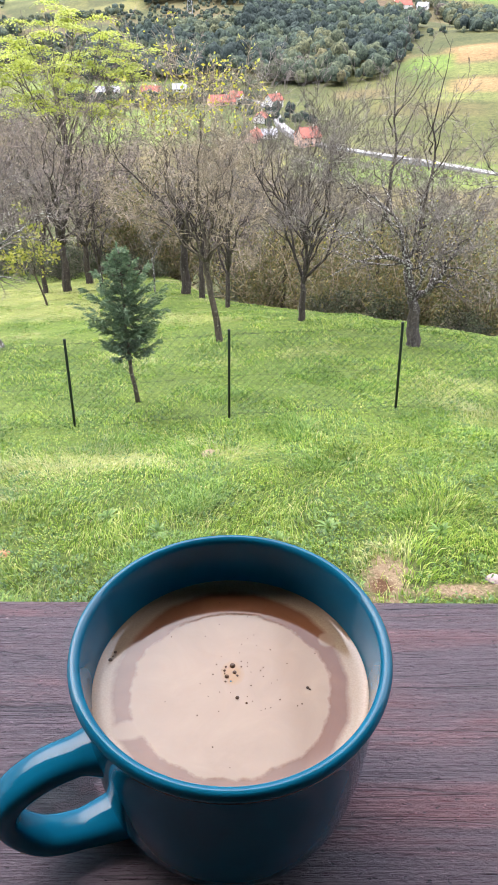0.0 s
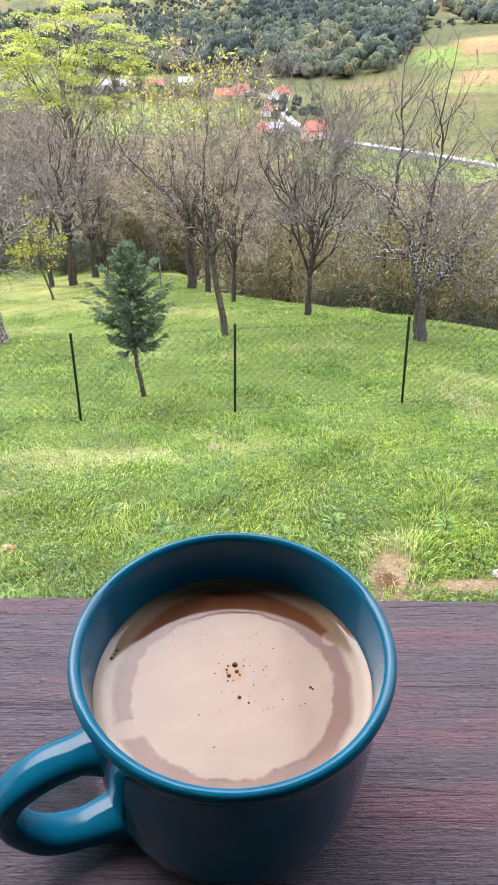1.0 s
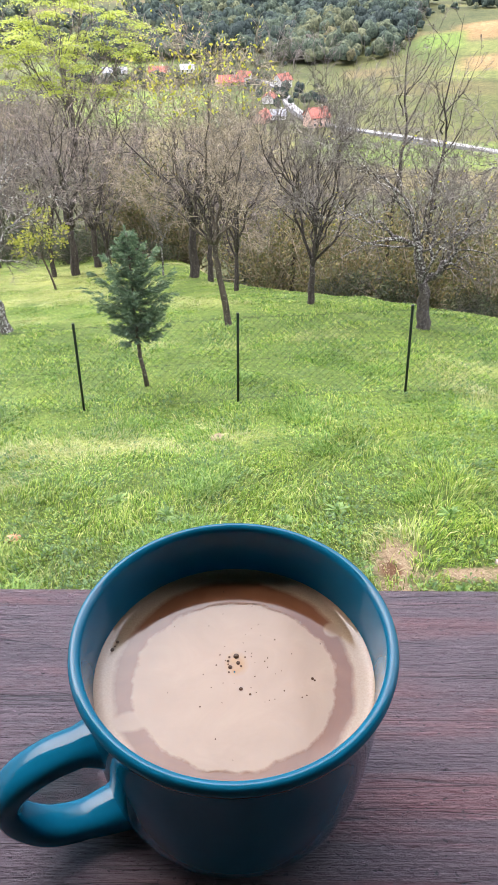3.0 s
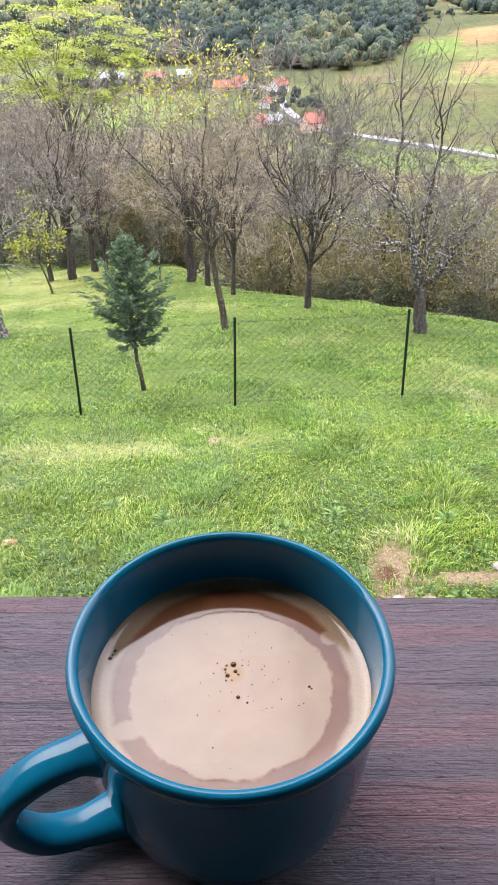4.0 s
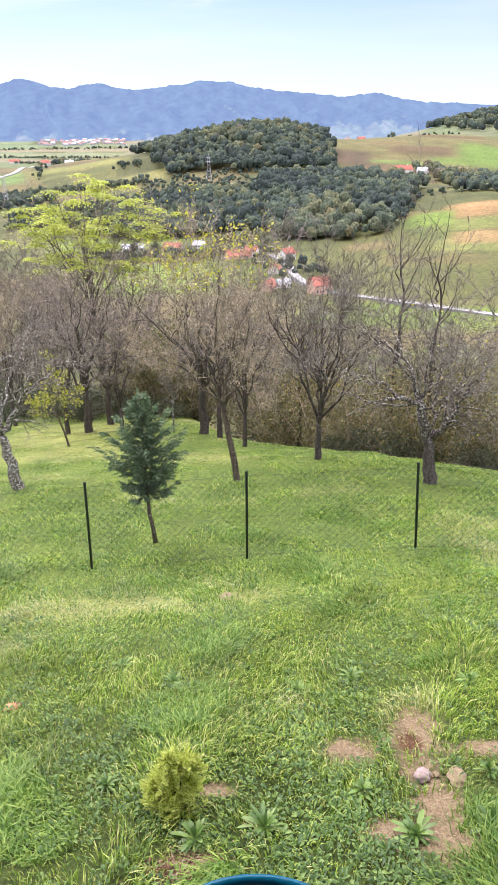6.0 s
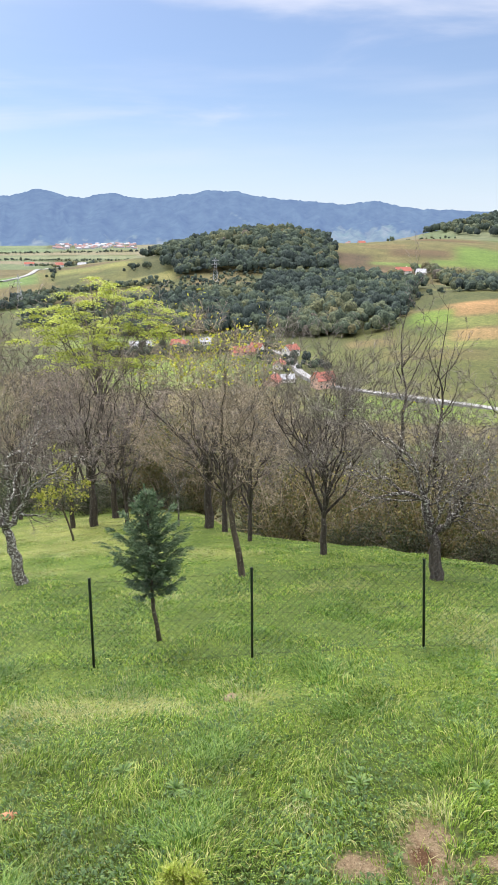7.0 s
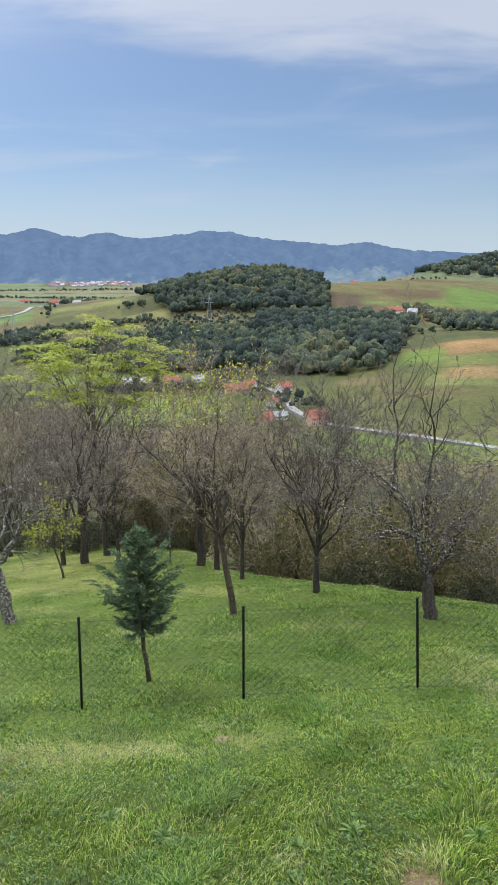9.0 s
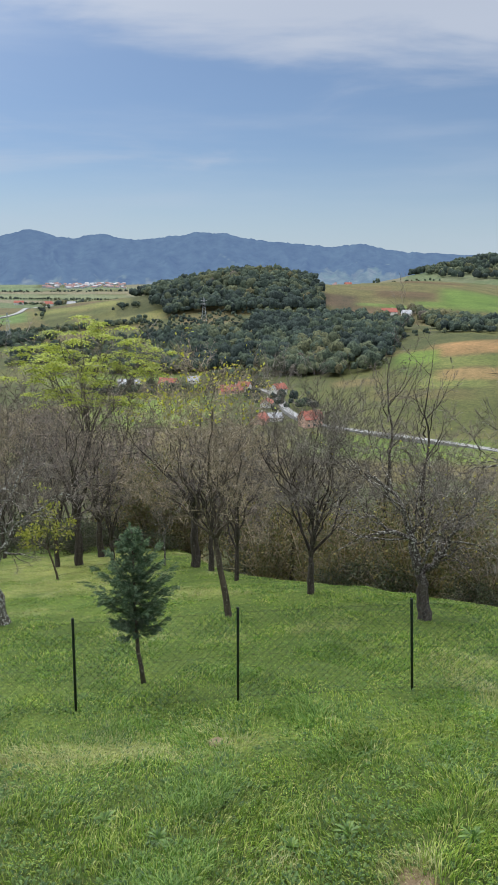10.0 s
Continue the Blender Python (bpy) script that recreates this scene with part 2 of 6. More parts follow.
def oval(nodes, links, pos, centre, radii, wobble, amount):
    """1 at the edge of an oval about the centre, less inside, with a ragged outline."""
    s = nodes.new("ShaderNodeVectorMath")
    s.operation = "SUBTRACT"
    links.new(pos, s.inputs[0])
    s.inputs[1].default_value = (*centre, 0)
    k = nodes.new("ShaderNodeVectorMath")
    k.operation = "MULTIPLY"
    links.new(s.outputs["Vector"], k.inputs[0])
    k.inputs[1].default_value = (1 / radii[0], 1 / radii[1], 0)
    d = nodes.new("ShaderNodeVectorMath")
    d.operation = "LENGTH"
    links.new(k.outputs["Vector"], d.inputs[0])
    w = nodes.new("ShaderNodeMath")
    w.operation = "MULTIPLY_ADD"
    links.new(wobble, w.inputs[0])
    w.inputs[1].default_value = amount
    links.new(d.outputs["Value"], w.inputs[2])
    w2 = nodes.new("ShaderNodeMath")
    w2.operation = "SUBTRACT"
    links.new(w.outputs["Value"], w2.inputs[0])
    w2.inputs[1].default_value = amount * 0.5
    return w2.outputs["Value"]


def coffee_material():
    """Brown coffee between a film of cream in the middle and a pale ring along the wall."""
    m, nodes, links, p = material("milky_coffee", 0.07, 0.0, 0.36)
    pos = nodes.new("ShaderNodeTexCoord").outputs["Object"]
    cloud = texture(nodes, links, 55, 5.0, distort=1.0)
    edge = texture(nodes, links, 85, 6.0, rough=0.62)
    foam = texture(nodes, links, 1500, 3.0)
    brown = ramp(nodes, links, cloud.outputs["Fac"], [(0.3, (0.140, 0.052, 0.022)), (0.7, (0.185, 0.074, 0.033))])
    cream = ramp(nodes, links, cloud.outputs["Fac"], [(0.3, (0.285, 0.19, 0.122)), (0.55, (0.312, 0.21, 0.136)), (0.75, (0.335, 0.23, 0.148))])
    pale = ramp(nodes, links, foam.outputs["Fac"], [(0.3, (0.325, 0.225, 0.140)), (0.7, (0.395, 0.285, 0.180))])
    film = ramp(nodes, links, oval(nodes, links, pos, (0.0003, -0.0026), (0.0338, 0.0325), edge.outputs["Fac"], 0.20), [(0.965, (1, 1, 1)), (1.0, (0, 0, 0))])
    rim = ramp(nodes, links, oval(nodes, links, pos, (0.0, -0.0016), (0.0402, 0.0428), edge.outputs["Fac"], 0.10), [(0.95, (0, 0, 0)), (1.04, (0.85, 0.85, 0.85))])
    # two places where the film reaches the pale ring
    bridge = ramp(nodes, links, oval(nodes, links, pos, (-0.0315, -0.0185), (0.0062, 0.0040), edge.outputs["Fac"], 0.9), [(0.7, (0.9, 0.9, 0.9)), (1.0, (0, 0, 0))])
    bridge_2 = ramp(nodes, links, oval(nodes, links, pos, (0.0340, 0.0175), (0.0036, 0.0034), edge.outputs["Fac"], 0.7), [(0.7, (0.85, 0.85, 0.85)), (1.0, (0, 0, 0))])
    amber = ramp(nodes, links, oval(nodes, links, pos, (0.0005, 0.0030), (0.0042, 0.0055), edge.outputs["Fac"], 0.6), [(0.4, (0.85, 0.85, 0.85)), (1.0, (0, 0, 0))])
    colour = mixed(nodes, links, brown, cream, film)
    colour = mixed(nodes, links, colour, pale, rim)
    colour = mixed(nodes, links, mixed(nodes, links, colour, cream, bridge), cream, bridge_2)
    colour = mixed(nodes, links, colour, (0.33, 0.17, 0.055), amber)
    links.new(colour, p.inputs["Base Color"])
    bumped(nodes, links, p, film, 0.1, 0.0004)
    p.inputs["Subsurface Weight"].default_value = 0.12
    p.inputs["Subsurface Radius"].default_value = (0.004, 0.002, 0.001)
    p.inputs["Subsurface Scale"].default_value = 0.5
    return m


def bark(name, dark, mid, pale, amount, above=None):
    """Ridged bark with patches of pale lichen, which keeps to the limbs where a height is given."""
    m, nodes, links, p = material(name, 0.85, 0.0, 0.2)
    ridges = texture(nodes, links, 1.0, 6.0, (14, 14, 3), 0.6)
    links_at = texture(nodes, links, 21, 5.0, where="Object", rough=0.7)
    base = ramp(nodes, links, ridges.outputs["Fac"], [(0.3, dark), (0.65, mid)])
    mask = ramp(nodes, links, links_at.outputs["Fac"], [(0.62 - amount, (0, 0, 0)), (0.7 - amount, (1, 1, 1))])
    if above is not None:
        xyz = nodes.new("ShaderNodeSeparateXYZ")
        links.new(nodes.new("ShaderNodeTexCoord").outputs["Object"], xyz.inputs[0])
        high = nodes.new("ShaderNodeMapRange")
        high.inputs["From Min"].default_value, high.inputs["From Max"].default_value = above - 0.4, above + 0.5
        high.inputs["To Min"].default_value = 0.12
        links.new(xyz.outputs["Z"], high.inputs["Value"])
        mask = mixed(nodes, links, (0, 0, 0), mask, high.outputs["Result"])
    links.new(mixed(nodes, links, base, pale, mask), p.inputs["Base Color"])
    bumped(nodes, links, p, ridges.outputs["Fac"], 0.7, 0.03)
    return m


DIRT = ((0.79, 4.35, 0.24, 0.17), (1.40, 4.66, 0.19, 0.26), (1.31, 4.42, 0.22, 0.26), (1.32, 4.02, 0.17, 0.24), (1.34, 3.66, 0.20, 0.26), (1.32, 3.3, 0.27, 0.3), (0.95, 3.40, 0.16, 0.13), (1.95, 4.28, 0.36, 0.12), (-0.41, 7.86, 0.12, 0.08), (-0.45, 3.17, 0.24, 0.12), (-0.34, 3.9, 0.15, 0.09))


def ground_material():
    m, nodes, links, p = material("land", 0.9, 0.0, 0.15)
    at = nodes.new("ShaderNodeAttribute")
    at.attribute_name = "land_cover"
    big = texture(nodes, links, 0.35, 6.0, where="Position")
    small = texture(nodes, links, 14.0, 5.0, where="Position", rough=0.7)
    far = texture(nodes, links, 0.03, 8.0, where="Position", rough=0.65)
    c = mixed(nodes, links, at.outputs["Color"], ramp(nodes, links, big.outputs["Fac"], [(0.3, (0.7, 0.75, 0.7)), (0.7, (1.3, 1.22, 1.1))]), 1.0, "MULTIPLY")
    c = mixed(nodes, links, c, ramp(nodes, links, small.outputs["Fac"], [(0.34, (0.38, 0.44, 0.36)), (0.66, (1.5, 1.42, 1.3))]), 1.0, "MULTIPLY")
    c = mixed(nodes, links, c, ramp(nodes, links, far.outputs["Fac"], [(0.35, (0.75, 0.8, 0.75)), (0.65, (1.2, 1.15, 1.1))]), 1.0, "MULTIPLY")
    # bare, trodden soil
    pos = nodes.new("ShaderNodeNewGeometry").outputs["Position"]
    wob = texture(nodes, links, 8.0, 7.0, where="Position", rough=0.7)
    total = None
    for x, y, rx, ry in DIRT:
        s = nodes.new("ShaderNodeVectorMath")
        s.operation = "SUBTRACT"
        links.new(pos, s.inputs[0])
        s.inputs[1].default_value = (x, y, 0)
        k = nodes.new("ShaderNodeVectorMath")
        k.operation = "MULTIPLY"
        links.new(s.outputs["Vector"], k.inputs[0])
        k.inputs[1].default_value = (1 / rx, 1 / ry, 0)
        d = nodes.new("ShaderNodeVectorMath")
        d.operation = "LENGTH"
        links.new(k.outputs["Vector"], d.inputs[0])
        if total is None:
            total = d.outputs["Value"]
        else:
            mn = nodes.new("ShaderNodeMath")
            mn.operation = "MINIMUM"
            links.new(total, mn.inputs[0])
            links.new(d.outputs["Value"], mn.inputs[1])
            total = mn.outputs["Value"]
    w = nodes.new("ShaderNodeMath")
    w.operation = "MULTIPLY_ADD"
    links.new(wob.outputs["Fac"], w.inputs[0])
    w.inputs[1].default_value = 3.0
    links.new(total, w.inputs[2])
    mask = nodes.new("ShaderNodeMapRange")
    mask.interpolation_type = "SMOOTHSTEP"
    mask.inputs["From Min"].default_value, mask.inputs["From Max"].default_value = 2.9, 1.9
    links.new(w.outputs["Value"], mask.inputs["Value"])
    grit = texture(nodes, links, 40.0, 6.0, where="Position", rough=0.75)
    soil = ramp(nodes, links, grit.outputs["Fac"], [(0.3, (0.065, 0.044, 0.026)), (0.5, (0.17, 0.122, 0.072)), (0.75, (0.31, 0.25, 0.16))])
    # the hole in the runnel: its shade is painted as darker soil
    hole_shade = ramp(nodes, links, oval(nodes, links, pos, (1.29, 4.40), (0.13, 0.24), wob.outputs["Fac"], 1.2), [(0.55, (1, 1, 1)), (1.1, (0, 0, 0))])
    soil = mixed(nodes, links, soil, mixed(nodes, links, soil, (0.42, 0.30, 0.24), 1.0, "MULTIPLY"), hole_shade)
    c = mixed(nodes, links, c, soil, mask.outputs["Result"])
    links.new(c, p.inputs["Base Color"])
    bumped(nodes, links, p, small.outputs["Fac"], 0.6, 0.05)
    return m


def forest_material():
    """Far crowns: every tree its own tone, leaf clumps lighter and darker."""
    m, nodes, links, p = material("forest_crowns", 0.95, 0.0, 0.05)
    at = nodes.new("ShaderNodeAttribute")
    at.attribute_name = "tree_tone"
    clump = texture(nodes, links, 0.55, 5.0, where="Position", rough=0.65)
    c = mixed(nodes, links, at.outputs["Color"], ramp(nodes, links, clump.outputs["Fac"], [(0.36, (0.42, 0.45, 0.48)), (0.66, (1.6, 1.55, 1.42))]), 1.0, "MULTIPLY")
    links.new(c, p.inputs["Base Color"])
    bumped(nodes, links, p, clump.outputs["Fac"], 0.6, 1.2)
    return m


WOOD = stained_wood()
TEAL = glaze("teal_glaze", (0.004, 0.142, 0.245), (0.003, 0.124, 0.215))
COFFEE = coffee_material()
BUBBLE = mottled("coffee_bubble", [(0.3, (0.05, 0.022, 0.01)), (0.7, (0.12, 0.055, 0.025))], 400, 0.05, 0.0)
LAND = ground_material()
POST_GREEN = mottled("green_coated_steel", [(0.3, (0.004, 0.010, 0.007)), (0.7, (0.008, 0.018, 0.013))], 30, 0.45, 0.1, 0.001)
WIRE_GREEN = mottled("green_coated_wire", [(0.3, (0.004, 0.010, 0.007)), (0.7, (0.009, 0.018, 0.013))], 30, 0.5, 0.0)
BARK_GREY = bark("grey_bark", (0.045, 0.037, 0.032), (0.13, 0.108, 0.094), (0.28, 0.265, 0.23), 0.05)
BARK_LICHEN = bark("lichened_bark", (0.04, 0.034, 0.028), (0.11, 0.095, 0.08), (0.46, 0.46, 0.42), 0.12)
BARK_BROWN = bark("brown_bark", (0.036, 0.030, 0.023), (0.108, 0.088, 0.065), (0.25, 0.24, 0.17), 0.06)
BARK_SPECKLED = bark("speckled_bark", (0.026, 0.022, 0.020), (0.085, 0.071, 0.061), (0.47, 0.46, 0.42), 0.11, 1.2)
BARK_DARK = bark("dark_bark", (0.022, 0.018, 0.016), (0.075, 0.062, 0.052), (0.20, 0.19, 0.165), 0.05)
TWIG_GREY = mottled("grey_twigs", [(0.2, (0.075, 0.064, 0.056)), (0.78, (0.205, 0.178, 0.152)), (0.95, (0.45, 0.44, 0.40))], 2, 0.85, 0.0, island=True)
TWIG_BROWN = mottled("brown_twigs", [(0.2, (0.125, 0.098, 0.066)), (0.8, (0.43, 0.36, 0.25))], 2, 0.85, 0.0, island=True)
TWIG_RED = mottled("reddish_twigs", [(0.2, (0.100, 0.079, 0.066)), (0.8, (0.32, 0.26, 0.215))], 2, 0.85, 0.0, island=True)
TWIG_DARK = mottled("dark_twigs", [(0.2, (0.066, 0.056, 0.049)), (0.8, (0.255, 0.217, 0.186))], 2, 0.85, 0.0, island=True)
LEAF_YELLOW = leaf_material("yellow_leaves", [(0.0, (0.42, 0.38, 0.04)), (0.5, (0.50, 0.50, 0.06)), (1.0, (0.33, 0.40, 0.05))])
LEAF_LIME = leaf_material("lime_leaves", [(0.0, (0.30, 0.38, 0.045)), (0.5, (0.46, 0.52, 0.075)), (1.0, (0.38, 0.48, 0.07))], 0.45)
LEAF_OLIVE = leaf_material("olive_leaves", [(0.0, (0.08, 0.09, 0.035)), (0.5, (0.145, 0.145, 0.055)), (0.85, (0.19, 0.145, 0.065)), (1.0, (0.32, 0.28, 0.10))])
LEAF_GREEN = leaf_material("green_leaves", [(0.0, (0.17, 0.21, 0.035)), (0.6, (0.32, 0.35, 0.06)), (1.0, (0.46, 0.43, 0.09))])
NEEDLE = leaf_material("spruce_needles", [(0.0, (0.048, 0.098, 0.056)), (0.6, (0.115, 0.190, 0.108)), (1.0, (0.23, 0.31, 0.175))], 0.3)
# bramble green dimmed in its colour for the shadow along the wood's edge
BRAMBLE = leaf_material("shaded_bramble_leaves", [(0.0, (0.022, 0.034, 0.016)), (0.6, (0.045, 0.062, 0.028)), (1.0, (0.095, 0.11, 0.045))], 0.15)
THUJA = leaf_material("golden_thuja", [(0.0, (0.34, 0.45, 0.09)), (0.4, (0.52, 0.61, 0.13)), (1.0, (0.70, 0.74, 0.27))], 0.55, 0.6, 0.98, 1.1)
GRASS = leaf_material("grass_blades", [(0.0, (0.050, 0.110, 0.015)), (0.35, (0.148, 0.265, 0.033)), (0.7, (0.280, 0.400, 0.066)), (0.9, (0.405, 0.465, 0.130)), (1.0, (0.530, 0.500, 0.250))], 0.4, 0.5, 0.66, 1.4)
WEED = leaf_material("broad_weed_leaves", [(0.0, (0.036, 0.088, 0.020)), (0.6, (0.085, 0.17, 0.035)), (1.0, (0.19, 0.30, 0.075))], 0.3, 0.4)
TUFT = leaf_material("lush_grass", [(0.0, (0.055, 0.142, 0.018)), (0.5, (0.138, 0.268, 0.037)), (1.0, (0.270, 0.390, 0.080))], 0.4, 0.5)
CLOVER = leaf_material("clover_leaves", [(0.0, (0.042, 0.112, 0.019)), (0.5, (0.110, 0.225, 0.034)), (1.0, (0.25, 0.375, 0.075))], 0.3, 0.5)
DOCK = leaf_material("dock_leaves", [(0.0, (0.055, 0.125, 0.026)), (0.5, (0.11, 0.21, 0.045)), (1.0, (0.20, 0.32, 0.08))], 0.35, 0.38)
STRAW = leaf_material("dry_grass", [(0.0, (0.317, 0.352, 0.141)), (0.5, (0.458, 0.458, 0.246)), (1.0, (0.317, 0.387, 0.141))], 0.3)
FOREST = forest_material()
ROOF_RED = mottled("red_roof_tiles", [(0.2, (0.27, 0.08, 0.055)), (0.8, (0.40, 0.14, 0.10))], 0.4, 0.8, 0.4, 0.05)
ROOF_GREY = mottled("grey_roof_sheet", [(0.2, (0.28, 0.29, 0.31)), (0.8, (0.45, 0.46, 0.48))], 0.4, 0.6, 0.2, 0.05)
PLASTER = mottled("white_plaster", [(0.2, (0.62, 0.60, 0.55)), (0.8, (0.80, 0.78, 0.73))], 0.5, 0.85, 0.2, 0.01)
# far town: distance haze is mixed into the wall and tile colours
FAR_WALL = mottled("hazy_plaster", [(0.2, (0.30, 0.31, 0.33)), (0.8, (0.42, 0.43, 0.44))], 0.05, 0.9, 0.0)
FAR_ROOF = mottled("hazy_roof_tiles", [(0.2, (0.24, 0.135, 0.125)), (0.8, (0.30, 0.19, 0.175))], 0.05, 0.9, 0.0)
PLASTER_PINK = mottled("pink_plaster", [(0.2, (0.55, 0.36, 0.28)), (0.8, (0.66, 0.46, 0.36))], 0.5, 0.85, 0.2, 0.01)
DARK_GLASS = mottled("dark_window", [(0.3, (0.02, 0.025, 0.03)), (0.7, (0.04, 0.045, 0.05))], 3, 0.08, 0.0)
ASPHALT = mottled("pale_road", [(0.2, (0.22, 0.22, 0.22)), (0.8, (0.33, 0.33, 0.325))], 0.5, 0.85, 0.2, 0.02)
STEEL = mottled("galvanised_steel", [(0.2, (0.35, 0.36, 0.37)), (0.8, (0.5, 0.51, 0.52))], 1.0, 0.5, 0.1, 0.01, metal=0.7)
STONE = mottled("pale_stone", [(0.2, (0.19, 0.145, 0.13)), (0.8, (0.34, 0.265, 0.25))], 12, 0.85, 0.6, 0.01)
CLAY = mottled("dry_clay", [(0.2, (0.15, 0.108, 0.062)), (0.8, (0.31, 0.245, 0.15))], 18, 0.9, 0.8, 0.02)
MULCH = mottled("bark_chips", [(0.2, (0.10, 0.055, 0.032)), (0.6, (0.22, 0.125, 0.075)), (0.9, (0.42, 0.33, 0.22))], 12, 0.9, 0.5, 0.01, island=True)
ORANGE = mottled("orange_fragment", [(0.2, (0.36, 0.15, 0.07)), (0.8, (0.52, 0.27, 0.15))], 20, 0.8, 0.5, 0.01)
RENDER_WALL = mottled("house_plaster", [(0.2, (0.25, 0.22, 0.19)), (0.8, (0.34, 0.30, 0.265))], 2.0, 0.9, 0.3, 0.01)
DECK_WOOD = mottled("dark_deck_wood", [(0.2, (0.05, 0.032, 0.026)), (0.8, (0.11, 0.07, 0.055))], 4.0, 0.6, 0.3, 0.004)


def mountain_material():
    """Woods and fields; the blue air before them is put in as an even glow."""
    m, nodes, links, p = material("air_glow_mountains", 0.95, 0.0, 0.0)
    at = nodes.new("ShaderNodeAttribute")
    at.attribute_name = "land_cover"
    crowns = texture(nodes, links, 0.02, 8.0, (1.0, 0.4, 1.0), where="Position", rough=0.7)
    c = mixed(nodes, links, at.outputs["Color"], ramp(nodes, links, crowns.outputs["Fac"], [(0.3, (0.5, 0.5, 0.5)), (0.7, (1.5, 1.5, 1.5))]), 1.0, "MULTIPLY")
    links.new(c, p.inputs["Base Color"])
    # haze as emission: the slopes themselves give off this blue
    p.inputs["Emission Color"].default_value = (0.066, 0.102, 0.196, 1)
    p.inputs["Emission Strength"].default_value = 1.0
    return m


MOUNTAIN = mountain_material()

# ---- building helpers ----
def mesh_of(name, verts, faces, smooth=False):
    me = bpy.data.meshes.new(name)
    me.from_pydata([tuple(v) for v in verts], [], faces)
    if smooth:
        me.polygons.foreach_set("use_smooth", [True] * len(me.polygons))
    me.update()
    return me


def part(name, data, mat, parent=None, label="", at=None):
    """One mesh object, under a thing or a part where a parent is given; data is a mesh or a bmesh."""
    if isinstance(data, bmesh.types.BMesh):
        me = bpy.data.meshes.new(name)
        data.to_mesh(me)
        data.free()
    else:
        me = data
    if mat and not me.materials:
        me.materials.append(mat)
    ob = new(name, me)
    if parent:
        ob.parent = parent
    if at is not None:
        ob.matrix_basis = at
    return tagged(ob, label)


def thing(name, where, label, category, group="", kind=""):
    """An Empty at the base of a thing."""
    ob = new(name)
    ob.empty_display_size = 0.1
    ob.matrix_basis = where if isinstance(where, Matrix) else Matrix.Translation(where)
    return tagged(ob, label, category, group, kind)


def box(x0, x1, y0, y1, z0, z1, bevel=0.0, bm=None):
    own = bmesh.new() if bm is None else bm
    made = bmesh.ops.create_cube(own, size=1)["verts"]
    bmesh.ops.scale(own, vec=(x1 - x0, y1 - y0, z1 - z0), verts=made)
    bmesh.ops.translate(own, vec=((x0 + x1) / 2, (y0 + y1) / 2, (z0 + z1) / 2), verts=made)
    if bevel:
        edges = list({e for v in made for e in v.link_edges})
        bmesh.ops.bevel(own, geom=edges, offset=bevel, segments=2, affect="EDGES")
    return own


class Shape:
    """Vertices and faces gathered piece by piece."""

    def __init__(self):
        self.v, self.f = [], []

    def tube(self, pts, rads, sides=6, cap=True):
        n0, rings = len(self.v), len(pts)
        for i in range(rings):
            a, b = pts[max(0, i - 1)], pts[min(rings - 1, i + 1)]
            d = Vector(b) - Vector(a)
            d.normalize()
            u = d.cross(Vector((0.31, 0.95, 0.07)) if abs(d.z) > 0.6 else Vector((0, 0, 1)))
            u.normalize()
            w = d.cross(u)
            c = Vector(pts[i])
            for k in range(sides):
                t = 2 * math.pi * k / sides
                self.v.append(c + rads[i] * (math.cos(t) * u + math.sin(t) * w))
        for i in range(rings - 1):
            for k in range(sides):
                a, b = n0 + i * sides + k, n0 + i * sides + (k + 1) % sides
                self.f.append((a, b, b + sides, a + sides))
        if cap:
            self.f.append(tuple(n0 + (rings - 1) * sides + k for k in range(sides)))
            self.f.append(tuple(n0 + k for k in reversed(range(sides))))

    def ribbon(self, pts, half, rnd):
        """A hair-thin twig."""
        n, side = len(self.v), unit(rnd) * half
        for k, q in enumerate(pts):
            w = side * (1 - 0.6 * k / (len(pts) - 1))
            self.v += [q - w, q + w]
        for k in range(len(pts) - 1):
            a = n + 2 * k
            self.f.append((a, a + 1, a + 3, a + 2))

    def leaf(self, p, along, side, length, width):
        """A pointed leaf, folded a little along its rib."""
        p, up = Vector(p), along.cross(side)
        n = len(self.v)
        mid = p + along * (length * 0.5)
        self.v += [p, mid + side * (width / 2) + up * (0.12 * width), p + along * length, mid - side * (width / 2) + up * (0.12 * width)]
        self.f += [(n, n + 1, n + 2), (n, n + 2, n + 3)]

    def mesh(self, name, smooth=True):
        return mesh_of(name, self.v, self.f, smooth)


def unit(rnd):
    while True:
        v = Vector((rnd.uniform(-1, 1), rnd.uniform(-1, 1), rnd.uniform(-1, 1)))
        if 0.05 < v.length < 1:
            return v.normalized()


# ---- the land ----
def smooth_plus(v, k):
    return v if v > 8 * k else (k * math.log1p(math.exp(v / k)) if v > -30 * k else 0.0)

def smooth_step(v):
    v = max(0.0, min(1.0, v))
    return v * v * (3 - 2 * v)


def polar(az, r):
    """A place in the valley from its bearing and distance."""
    return 1.1 * r * math.sin(math.radians(az * 0.91)), 1.1 * r * math.cos(math.radians(az * 0.91))


HILLS = ((-1.2, 1060, 52, 105, 130), (1.0, 745, 20, 135, 95), (-13, 1120, 27, 110, 120), (10, 1190, 44, 190, 200), (18, 1190, 28, 150, 230), (25, 1800, 124, 330, 260), (24, 600, 34, 115, 120), (-30, 1500, 24, 300, 300))


def crest_y(x):
    """Where the lawn ends and the land drops."""
    return 20.8 - 0.62 * max(-9.0, min(x, 9.0)) + 1.1 * smooth_plus(-max(-9.0, x), 1.0) + 4.0 * math.exp(-((x + 3.6) / 2.2) ** 2)


